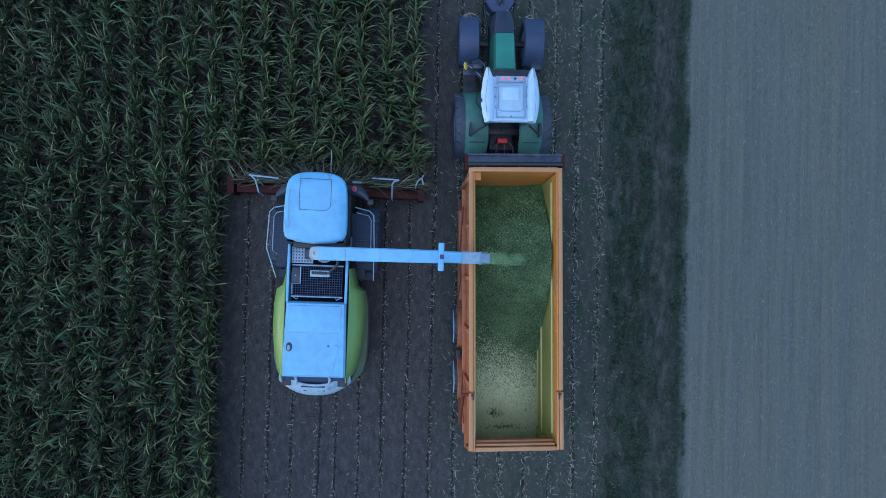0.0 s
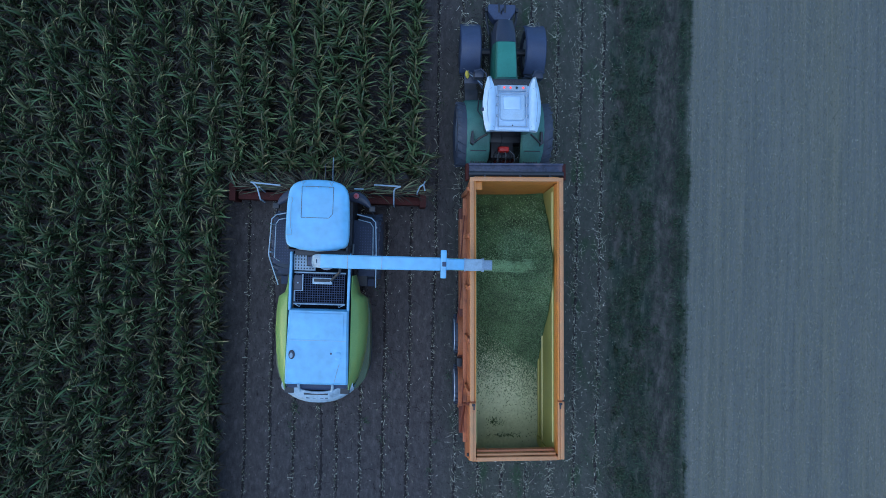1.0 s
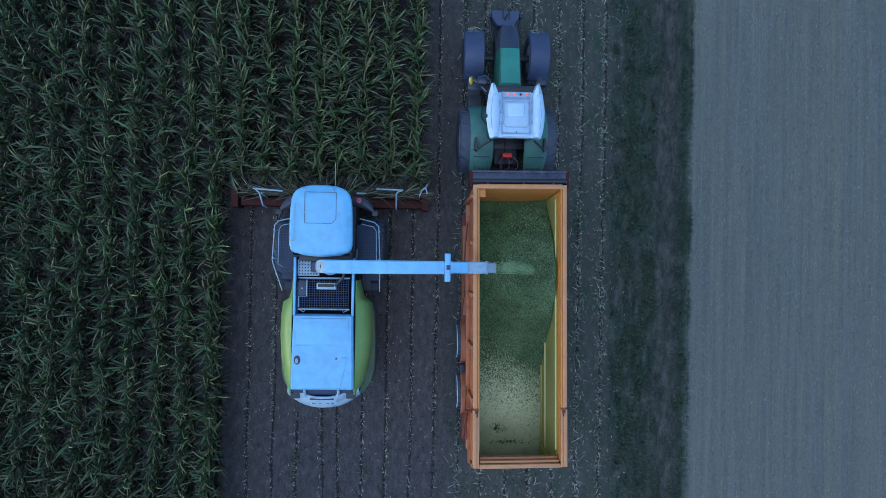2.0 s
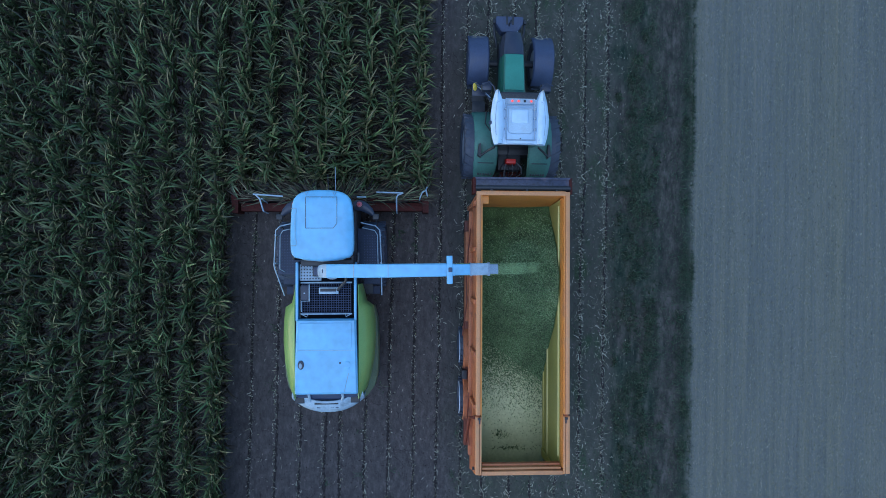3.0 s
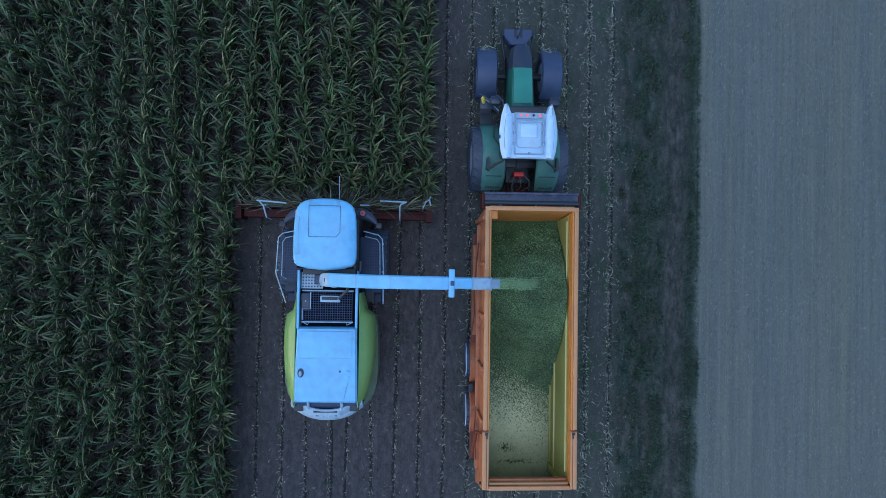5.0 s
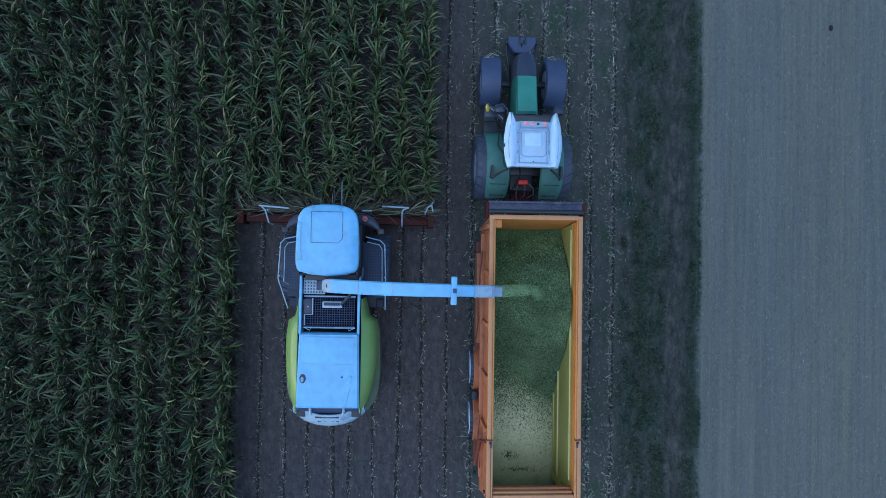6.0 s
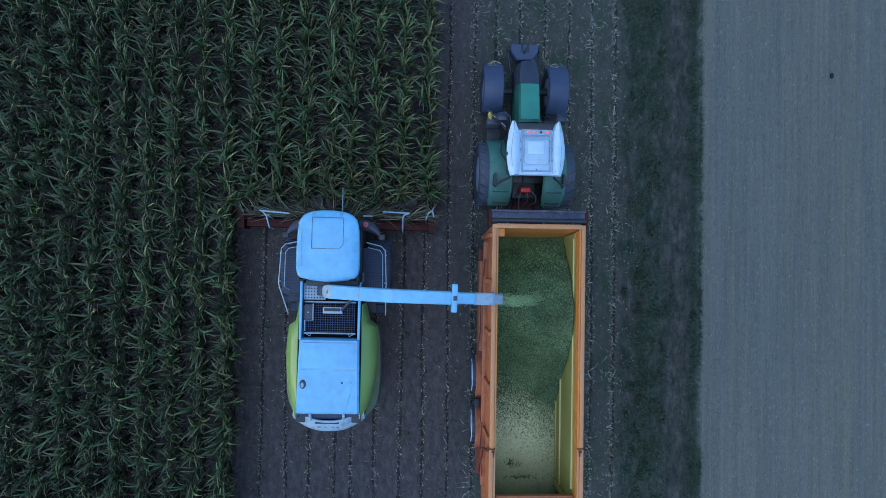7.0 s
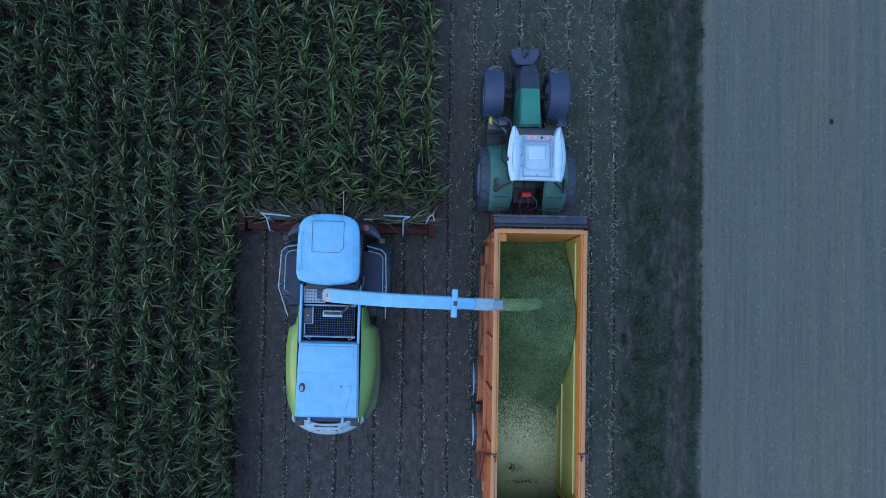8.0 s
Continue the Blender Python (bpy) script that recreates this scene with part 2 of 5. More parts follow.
def box(bm, x0, x1, y0, y1, z0, z1, bevel=0.02, seg=2, top=(0, 0)):
    """A box with rounded edges; top = how far the upper face draws in along x and y."""
    tx, ty = top
    vs = [bm.verts.new(p) for p in ((x0, y0, z0), (x1, y0, z0), (x1, y1, z0), (x0, y1, z0),
                                    (x0 + tx, y0 + ty, z1), (x1 - tx, y0 + ty, z1), (x1 - tx, y1 - ty, z1), (x0 + tx, y1 - ty, z1))]
    fs = [bm.faces.new([vs[i] for i in f]) for f in ((3, 2, 1, 0), (4, 5, 6, 7), (0, 1, 5, 4), (1, 2, 6, 5), (2, 3, 7, 6), (3, 0, 4, 7))]
    if bevel:
        edges = list({e for f in fs for e in f.edges})
        bmesh.ops.bevel(bm, geom=edges, offset=bevel, segments=seg, affect="EDGES", profile=0.6)
    return bm


def boxed(*a, **k):
    return box(bmesh.new(), *a, **k)


def tube(bm, path, r=0.02, sides=8, caps=True):
    """A round bar along a line of points."""
    path = [V(p) for p in path]
    rings = []
    for i, p in enumerate(path):
        d = (path[min(i + 1, len(path) - 1)] - path[max(i - 1, 0)]).normalized()
        a = d.orthogonal().normalized() if abs(d.z) > 0.9 else d.cross(V((0, 0, 1))).normalized()
        c = d.cross(a).normalized()
        rings.append([bm.verts.new(p + r * (math.cos(2 * math.pi * j / sides) * a + math.sin(2 * math.pi * j / sides) * c)) for j in range(sides)])
    for q, w in zip(rings, rings[1:]):
        for j in range(sides):
            bm.faces.new((q[j], q[(j + 1) % sides], w[(j + 1) % sides], w[j]))
    if caps:
        bm.faces.new(rings[0][::-1])
        bm.faces.new(rings[-1])
    return bm


def tubed(path, r=0.02, sides=8):
    return tube(bmesh.new(), path, r, sides)


def loft(bm, sections, closed=True, caps=True):
    """A skin over rings of equal count."""
    rings = [[bm.verts.new(p) for p in s] for s in sections]
    n = len(rings[0])
    for q, w in zip(rings, rings[1:]):
        for j in range(n if closed else n - 1):
            bm.faces.new((q[j], q[(j + 1) % n], w[(j + 1) % n], w[j]))
    if caps and closed:
        bm.faces.new(rings[0][::-1])
        bm.faces.new(rings[-1])
    return bm


def lathe_x(bm, profile, n=36, cx=0.0):
    """Turns a profile of (x, radius) round the x axis."""
    rings = [[bm.verts.new((cx + x, r * math.cos(2 * math.pi * j / n), r * math.sin(2 * math.pi * j / n))) for j in range(n)] for x, r in profile]
    for q, w in zip(rings, rings[1:]):
        for j in range(n):
            bm.faces.new((q[j], q[(j + 1) % n], w[(j + 1) % n], w[j]))
    bm.faces.new(rings[0][::-1])
    bm.faces.new(rings[-1])
    bmesh.ops.recalc_face_normals(bm, faces=bm.faces)
    return bm


def sheet(bm, rows, thick=0.02):
    """A curved sheet of some thickness over a grid of points."""
    grid = [[bm.verts.new(p) for p in r] for r in rows]
    fs = []
    for q, w in zip(grid, grid[1:]):
        for j in range(len(q) - 1):
            fs.append(bm.faces.new((q[j], q[j + 1], w[j + 1], w[j])))
    bmesh.ops.recalc_face_normals(bm, faces=fs)
    bmesh.ops.solidify(bm, geom=fs, thickness=thick)
    return bm


def outline_slab(bm, outline, z0, z1, inset=0.06, dome=0.03):
    """A slab with a plan outline, its top edge rounded."""
    cx = sum(p[0] for p in outline) / len(outline)
    cy = sum(p[1] for p in outline) / len(outline)

    def ring(k, z):
        out = []
        for x, y in outline:
            d = math.hypot(x - cx, y - cy)
            f = 1 - k / d
            out.append((cx + (x - cx) * f, cy + (y - cy) * f, z))
        return out
    loft(bm, [ring(inset * 0.4, z0), ring(0, z0 + 0.03), ring(0, z1 - inset), ring(inset * 0.35, z1 - inset * 0.35), ring(inset, z1),
              ring(inset * 4, z1 + dome * 0.6), ring(inset * 7, z1 + dome)])
    bmesh.ops.recalc_face_normals(bm, faces=bm.faces)
    return bm


def rounded(x0, x1, y0, y1, r, n=6, bulge=0.0):
    """A rounded rectangle in plan; r = radii at (x1,y1), (x0,y1), (x0,y0), (x1,y0)."""
    pts = []
    for (cx, cy, a, rr) in ((x1 - r[0], y1 - r[0], 0, r[0]), (x0 + r[1], y1 - r[1], 90, r[1]), (x0 + r[2], y0 + r[2], 180, r[2]), (x1 - r[3], y0 + r[3], 270, r[3])):
        for i in range(n + 1):
            t = radians(a + 90 * i / n)
            pts.append((cx + rr * math.cos(t), cy + rr * math.sin(t)))
    if bulge:
        ym, hy = (y0 + y1) / 2, (y1 - y0) / 2
        xm, hx = (x0 + x1) / 2, (x1 - x0) / 2
        pts = [(x, y + bulge * (1 - ((x - xm) / hx) ** 2) * (1 if y > ym else -1)) for x, y in pts]
    return pts


def wheel(name, parent, at, radius, width, lugs=22, rim=RIM_GREY, side=1):
    """A lugged tyre on a dished rim, turning about its own x axis."""
    w = new(name)
    w.parent = parent
    w.matrix_basis = Matrix.Translation(at)
    h = width / 2
    bm = bmesh.new()
    lathe_x(bm, [(-h * 0.75, radius * 0.56), (-h * 0.95, radius * 0.66), (-h, radius * 0.82), (-h * 0.86, radius * 0.94), (-h * 0.5, radius * 0.975),
                 (h * 0.5, radius * 0.975), (h * 0.86, radius * 0.94), (h, radius * 0.82), (h * 0.95, radius * 0.66), (h * 0.75, radius * 0.56)], 40)
    for i in range(lugs):
        for s in (-1, 1):
            a = 2 * math.pi * (i + (0.5 if s > 0 else 0)) / lugs
            lug = bmesh.new()
            box(lug, 0.0, s * h * 0.93, -0.032, 0.032, radius * 0.94, radius * 0.985, 0, 1)
            for v in lug.verts:
                y = v.co.y + abs(v.co.x) * 0.55
                v.co = V((v.co.x, y * math.cos(a) - v.co.z * math.sin(a), y * math.sin(a) + v.co.z * math.cos(a)))
            tmp = bpy.data.meshes.new("lug")
            lug.to_mesh(tmp)
            lug.free()
            bm.from_mesh(tmp)
            bpy.data.meshes.remove(tmp)
    bmesh.ops.recalc_face_normals(bm, faces=bm.faces)
    part("tyre", bm, RUBBER, w, smooth=False)
    bm = lathe_x(bmesh.new(), [(-h * 0.8, radius * 0.58), (-h * 0.8, radius * 0.5), (-h * 0.35, radius * 0.42), (-h * 0.35, radius * 0.16), (-h * 0.6, radius * 0.14), (-h * 0.6, 0.03),
                               (h * 0.6, 0.03), (h * 0.6, radius * 0.14), (h * 0.35, radius * 0.16), (h * 0.35, radius * 0.42), (h * 0.8, radius * 0.5), (h * 0.8, radius * 0.58)], 28)
    part("rim", bm, rim, w)
    return w


# ---------------- land ----------------
ROWS = [-5.11 + 0.75 * k for k in range(4)] + [-2.285 + 0.75 * k for k in range(8)] + [3.76 + 0.75 * k for k in range(4)]
CUT = ROWS[:8]
Y0, Y1 = -13.0, 27.0
STONE = (13.32, 17.35)


def build_ground():
    bm = bmesh.new()
    edges = [-2500, -60, 60, 2500]
    vs = [[bm.verts.new((x, y, 0)) for x in edges] for y in edges]
    for i in range(3):
        for j in range(3):
            bm.faces.new((vs[i][j], vs[i][j + 1], vs[i + 1][j + 1], vs[i + 1][j]))
    g = part("ground", bm, GROUND, None, smooth=False)
    tagged(g, "dark brown stubble soil beside a grass verge and a pale dry field", "ground", kind="structure")


build_ground()


def build_row_soil():
    """Each drilled row is a low crumbly line of soil, its groove's shade put into the colour."""
    rng = np.random.default_rng(3)
    for x in ROWS:
        n = 900
        ys = np.linspace(Y0, Y1, n)
        off = np.cumsum(rng.normal(0, 0.004, n))
        off -= np.linspace(off[0], off[-1], n)
        verts, faces = [], []
        for i, y in enumerate(ys):
            w = 0.028 + 0.048 * rng.random()
            h = 0.008 + 0.025 * rng.random()
            gate = 0.7 * noise.noise((x * 3.1, y * 2.3, 5.0)) + 0.7 * noise.noise((x, y * 8.0, 2.0))
            if gate < -0.18:
                w, h = w * 0.45, 0.002
            for dx, z in ((-w, -0.01), (-w * 0.5, h * rng.random()), (0.0, h), (w * 0.5, h * rng.random()), (w, -0.01)):
                verts.append((x + off[i] + dx + rng.normal(0, 0.01), y, z))
        for i in range(n - 1):
            for j in range(4):
                a = i * 5 + j
                faces.append((a, a + 1, a + 6, a + 5))
        ob = joined("ground_row", verts, faces, [CLOD])
        tagged(ob, "crumbly soil line of a maize row, coloured dark for groove shade", "soil", kind="structure")


def strips(rng, count, xs, ys, length, width, lift, curl=0.4, segs=3, flat=True, along=None):
    """Many thin bent blades; xs, ys: callables for their feet."""
    verts, faces = [], []
    for _ in range(count):
        x, y = xs(), ys()
        a = rng.uniform(0, 2 * math.pi) if along is None else along + rng.gauss(0, 0.55)
        ln = length * rng.uniform(0.5, 1.5)
        w = width * rng.uniform(0.6, 1.4)
        z = 0.006 if flat else 0.0
        up = lift * rng.uniform(0.3, 1.5)
        bend = rng.gauss(0, curl)
        base = len(verts)
        for i in range(segs + 1):
            t = i / segs
            ca, sa = math.cos(a), math.sin(a)
            ww = w * (1 - 0.75 * t) * 0.5
            zz = z + (up * math.sin(t * math.pi * 0.75))
            verts.append((x - sa * ww, y + ca * ww, zz))
            verts.append((x + sa * ww, y - ca * ww, zz + 0.3 * ww))
            x += ca * ln / segs
            y += sa * ln / segs
            a += bend / segs
        for i in range(segs):
            b = base + 2 * i
            faces.append((b, b + 1, b + 3, b + 2))
    return verts, faces


def build_stubble():
    """Cut stalks left in the rows, and the trash that lies round them."""
    rng = random.Random(5)
    verts, faces = [], []
    for x in ROWS:
        y = Y0
        while y < Y1:
            y += rng.uniform(0.12, 0.21)
            if rng.random() < 0.12:
                continue
            h, r = rng.uniform(0.08, 0.19), rng.uniform(0.008, 0.013)
            px, lx, ly = x + rng.gauss(0, 0.018), rng.gauss(0, 0.04), rng.gauss(0, 0.05)
            b = len(verts)
            for zz, k in ((0.0, 0), (h, 1)):
                for j in range(5):
                    a = j * 2 * math.pi / 5
                    verts.append((px + k * lx + r * math.cos(a), y + k * ly + r * math.sin(a), zz))
            for j in range(5):
                faces.append((b + j, b + (j + 1) % 5, b + 5 + (j + 1) % 5, b + 5 + j))
            faces.append((b + 5, b + 6, b + 7, b + 8, b + 9))
    tagged(joined("stubble", verts, faces, [STRAW]), "short pale maize stubble standing in rows", "stubble", kind="stuff")
    verts, faces = [], []

    def near_row():
        return rng.choice(ROWS + ROWS[10:]) + rng.gauss(0, 0.045)
    for count, xs, ln, w in ((24000, near_row, 0.055, 0.015), (2600, lambda: rng.uniform(-6, 6.4), 0.075, 0.014), (5500, lambda: rng.uniform(1.4, 6.9), 0.06, 0.014),
                             (4200, lambda: rng.choice(ROWS[9:]) + rng.gauss(0, 0.13), 0.17, 0.012)):
        v, f = strips(rng, count, xs, lambda: rng.uniform(Y0, Y1), ln, w, 0.025, 0.5)
        faces += [tuple(i + len(verts) for i in q) for q in f]
        verts += v
    tagged(joined("crop_trash", verts, faces, [STRAW]), "pale curled leaf scraps and broken stalks on soil", "crop residue", kind="stuff")


def build_clods():
    """Loose crumbs of earth between the rows."""
    rng = random.Random(17)
    verts, faces = [], []
    for _ in range(15000):
        x, y = rng.uniform(-5.6, 6.4), rng.uniform(Y0, Y1)
        w, h, a = rng.uniform(0.012, 0.035), rng.uniform(0.006, 0.028), rng.uniform(0, 1.57)
        b = len(verts)
        for k in range(4):
            verts.append((x + w * rng.uniform(0.6, 1.2) * math.cos(a + k * 1.57), y + w * rng.uniform(0.6, 1.3) * math.sin(a + k * 1.57), 0.0))
        verts.append((x + rng.gauss(0, 0.005), y, h))
        faces += [(b + k, b + (k + 1) % 4, b + 4) for k in range(4)]
    tagged(joined("soil_crumbs", verts, faces, [CRUMB]), "loose crumbs of dark brown soil", "soil", kind="stuff")


def build_cracks():
    """Thin drying cracks that wander across the soil between the rows."""
    rng = random.Random(29)
    verts, faces = [], []
    for _ in range(520):
        x, y, a = rng.uniform(-5.3, 2.2), rng.uniform(Y0, Y1), rng.choice((0.0, 1.57, 3.14)) + rng.gauss(0, 0.6)
        n = rng.randint(5, 11)
        b = len(verts)
        for i in range(n + 1):
            w = 0.0045 * (1 - abs(2 * i / n - 1)) + 0.0012
            ca, sa = math.cos(a), math.sin(a)
            verts += [(x - sa * w, y + ca * w, 0.004), (x + sa * w, y - ca * w, 0.004)]
            d = rng.uniform(0.02, 0.07)
            x, y, a = x + ca * d, y + sa * d, a + rng.gauss(0, 0.6)
        faces += [(b + 2 * i, b + 2 * i + 1, b + 2 * i + 3, b + 2 * i + 2) for i in range(n)]
    tagged(joined("soil_cracks", verts, faces, [CRACK]), "thin dark cracks in the dry soil", "soil", kind="stuff")


def build_grass():
    rng = random.Random(8)
    verts, faces = [], []
    centres = [(rng.choice((6.65, 6.95, 7.3, 7.5, 8.72, 8.78)) + rng.gauss(0, 0.20), rng.uniform(Y0, Y1), rng.uniform(0.08, 0.42)) for _ in range(300)]

    def tuft():
        c = rng.choice(centres)
        tuft.y = c[1] + rng.gauss(0, c[2] * 1.6)
        return min(8.90, c[0] + rng.gauss(0, c[2] * 0.7))
    v, f = strips(rng, 27000, tuft, lambda: tuft.y, 0.12, 0.014, 0.10, 0.5, 2, False)
    verts, faces = v, f
    weeds = [(rng.uniform(1.7, 6.5), rng.uniform(Y0, Y1)) for _ in range(420)]

    def weed():
        c = rng.choice(weeds)
        tuft.y = c[1] + rng.gauss(0, 0.28)
        return c[0] + rng.gauss(0, 0.14)
    v, f = strips(rng, 9000, weed, lambda: tuft.y, 0.09, 0.014, 0.05, 0.5, 2, False)
    faces += [tuple(i + len(verts) for i in q) for q in f]
    verts += v
    for _ in range(200):
        cx, cy, size = min(8.7, rng.choice((6.7, 7.1, 7.4, 7.5, 8.6)) + rng.gauss(0, 0.2)), rng.uniform(Y0, Y1), rng.uniform(0.05, 0.18)
        v, f = strips(rng, rng.randint(30, 90), lambda: cx + rng.gauss(0, size * 0.7), lambda: cy + rng.gauss(0, size * 1.3), 0.085, 0.024, 0.10, 0.4, 2, False)
        faces += [tuple(i + len(verts) for i in q) for q in f]
        verts += v
    for _ in range(230):
        cx, cy = rng.choice(ROWS) + rng.gauss(0, 0.12), rng.uniform(Y0, Y1)
        v, f = strips(rng, rng.randint(7, 16), lambda: cx + rng.gauss(0, 0.05), lambda: cy + rng.gauss(0, 0.08), 0.15, 0.018, 0.07, 0.3, 2, False)
        faces += [tuple(i + len(verts) for i in q) for q in f]
        verts += v
    v, f = strips(rng, 9000, lambda: rng.uniform(7.6, 8.7), lambda: rng.uniform(Y0, Y1), 0.08, 0.011, 0.04, 0.5, 2, False)
    faces += [tuple(i + len(verts) for i in q) for q in f]
    verts += v
    tagged(joined("grass", verts, faces, [GRASS]), "dark green grass tufts and low weeds on the verge", "grass", kind="stuff")


def build_dry_field():
    """Short dry growth over the pale field, mostly lying along it."""
    rng = random.Random(61)
    v, f = strips(rng, 80000, lambda: 8.85 + 8.6 * rng.random(), lambda: rng.uniform(Y0 + 3, Y1 - 2), 0.06, 0.011, 0.012, 0.4, 1, True, math.pi / 2)
    v2, f2 = strips(rng, 3500, lambda: 8.95 + 8.5 * rng.random(), lambda: rng.uniform(Y0 + 3, Y1 - 2), 0.055, 0.007, 0.015, 0.5, 2)
    tagged(joined("straw_flecks", v2, f2, [STRAW]), "pale straw flecks strewn over the dry field", "crop residue", kind="stuff")
    tagged(joined("dry_grass", v, f, [DRY_GRASS]), "short pale dry growth covering the bare field", "grass", kind="stuff")


def build_stone():
    """A dark lump lying out on the pale field."""
    bm = bmesh.new()
    bmesh.ops.create_icosphere(bm, subdivisions=3, radius=0.07)
    for v in bm.verts:
        v.co *= 1 + 0.45 * noise.noise(v.co * 11)
        v.co = V((v.co.x + STONE[0], v.co.y * 1.3 + STONE[1], v.co.z * 0.6 + 0.03))
    ob = part("soil_lump", bm, CLOD, None)
    tagged(ob, "dark lump of soil lying on the pale field", "clod")


# ---------------- standing maize ----------------
def maize_plant(seed):
    """One plant as arrays: a tapered stalk with arching, folded leaves and a spiky top."""
    rng = random.Random(seed)
    verts, faces, mats = [], [], []
    height = rng.uniform(1.5, 1.75)
    n = 5
    for i in range(4):
        t = i / 3
        r = 0.014 * (1 - 0.6 * t)
        for j in range(n):
            a = j * 2 * math.pi / n
            verts.append((r * math.cos(a) + 0.03 * math.sin(t * 2), r * math.sin(a), height * 0.92 * t))
    for i in range(3):
        for j in range(n):
            b = i * n
            faces.append((b + j, b + (j + 1) % n, b + n + (j + 1) % n, b + n + j))
            mats.append(1)
    turn = rng.uniform(0, math.pi)
    leaves = rng.randint(17, 20)
    for k in range(leaves):
        t = k / (leaves - 1)
        z = height * (0.22 + 0.70 * t)
        az = turn + math.pi * k + rng.gauss(0, 0.45)
        ln = (0.72 - 0.13 * t * t) * rng.uniform(0.55, 1.2)
        wd = (0.066 - 0.018 * t) * rng.uniform(0.6, 1.25)
        rise = radians(rng.uniform(56, 82))
        droop = radians(rng.uniform(30, 105) - 16 * t)
        yaw = rng.gauss(0, 0.25)
        segs = 5
        x = y = 0.0
        zz = z
        b = len(verts)
        for s in range(segs + 1):
            u = s / segs
            w = wd * 0.5 * min(1.0, 0.55 + 2.2 * u) * (1 - u ** 2.3) + 0.002
            a = az + yaw * u
            ca, sa = math.cos(a), math.sin(a)
            pitch = rise - droop * u ** 1.3
            lift = w * 0.35
            e, g = rng.gauss(0, 0.007), rng.gauss(0, 0.007)
            verts += [(x - sa * w, y + ca * w, zz + lift + e), (x, y, zz), (x + sa * w, y - ca * w, zz + lift + g)]
            x += ca * math.cos(pitch) * ln / segs
            y += sa * math.cos(pitch) * ln / segs
            zz += math.sin(pitch) * ln / segs
        for s in range(segs):
            c = b + 3 * s
            faces += [(c, c + 1, c + 4, c + 3), (c + 1, c + 2, c + 5, c + 4)]
            mats += [2, 2] if k < leaves * 0.30 else [0, 0]
    for k in range(5):
        a = turn + k * 1.3
        b = len(verts)
        d = 0.10 if k else 0.01
        ca, sa = math.cos(a), math.sin(a)
        verts += [(0.03 - sa * 0.006, ca * 0.006, height * 0.92), (0.03 + sa * 0.006, -ca * 0.006, height * 0.92), (0.03 + ca * d, sa * d, height * 0.92 + 0.2)]
        faces.append((b, b + 1, b + 2))
        mats.append(1)
    return np.array(verts), faces, mats


PLANTS = [maize_plant(100 + i) for i in range(14)]
HARVEST_Y, HARVEST_V, REACH = 2.17, 1.452, 0.52   # cab front at the start, speed, and how far ahead of it the crop is cut


def plants_along(x, y0, y1, rng):
    y = y0
    while y < y1:
        yield x + rng.gauss(0, 0.025), y
        y += rng.uniform(0.11, 0.165)


CUT_END = HARVEST_Y + HARVEST_V * 8.0 + REACH + 0.35


def build_maize():
    rng = random.Random(21)
    spots = []
    for k in range(14):
        spots += plants_along(-5.86 - 0.75 * k, Y0, Y1, rng)
    for x in CUT:
        spots += plants_along(x, CUT_END, Y1, rng)
    verts, faces, mats, base = [], [], [], 0
    for x, y in spots:
        v, f, m = PLANTS[rng.randrange(len(PLANTS))]
        a, s = rng.uniform(0, 2 * math.pi), rng.uniform(0.9, 1.08)
        lx, ly = rng.gauss(0, 0.045), rng.gauss(0, 0.06)
        ca, sa = math.cos(a) * s, math.sin(a) * s
        w = np.empty_like(v)
        # Leftmost rows are narrowed so they come out darker, in place of lens vignetting.
        w[:, 0] = x + (0.86 if x < -6.2 else 1.05) * (ca * v[:, 0] - sa * v[:, 1]) + lx * v[:, 2]
        w[:, 1] = y + sa * v[:, 0] + ca * v[:, 1] + ly * v[:, 2]
        w[:, 2] = v[:, 2] * s
        verts.append(w)
        faces += [tuple(i + base for i in q) for q in f]
        mats += m
        base += len(v)
    ob = joined("maize_crop", np.concatenate(verts), faces, [LEAF, STALK, DRY_SHADE_LEAF], mats, True)
    tagged(ob, "tall dense dark green maize standing in rows", "maize", kind="stuff")


CUT_PLANTS = []


def build_cut_plants():
    """The plants that the header reaches: each one stands, is cut, and is drawn down into the header."""
    rng = random.Random(33)
    meshes = []
    for v, f, m in PLANTS:
        me = bpy.data.meshes.new("maize_plant")
        me.from_pydata(v, [], f)
        me.materials.append(LEAF)
        me.materials.append(STALK)
        me.materials.append(DRY_SHADE_LEAF)
        me.polygons.foreach_set("material_index", np.array(m, dtype=np.int32))
        me.shade_smooth()
        me.update()
        meshes.append(me)
    for x in CUT:
        spots = list(plants_along(x, HARVEST_Y + REACH - 1.6, CUT_END, rng))
        for (px, py), (qx, qy) in zip(spots[0::2], spots[1::2]):
            mid = V(((px + qx) / 2, (py + qy) / 2, 0))
            bm = bmesh.new()
            for x1, y1 in ((px, py), (qx, qy)):
                first = len(bm.verts)
                bm.from_mesh(meshes[rng.randrange(len(meshes))])
                bm.verts.ensure_lookup_table()
                m = Matrix.Translation(V((x1, y1, 0)) - mid) @ Matrix.Diagonal((1.05, 1, 1, 1)) @ pose(0, 0, 0, rng.gauss(0, 2.5), rng.gauss(0, 2.5), rng.uniform(0, 360))
                for v in bm.verts[first:]:
                    v.co = m @ v.co
            ob = part("maize_clump", bm, [LEAF, STALK, DRY_SHADE_LEAF], None, "", True)
            ob.matrix_basis = Matrix.Translation(mid)
            tagged(ob, "tall dark green maize plants about to be cut", "maize", "maize before the header", "stuff")
            CUT_PLANTS.append((ob, mid.x, mid.y, ob.matrix_basis.copy(), rng.random()))


build_maize()
build_cut_plants()
build_row_soil()
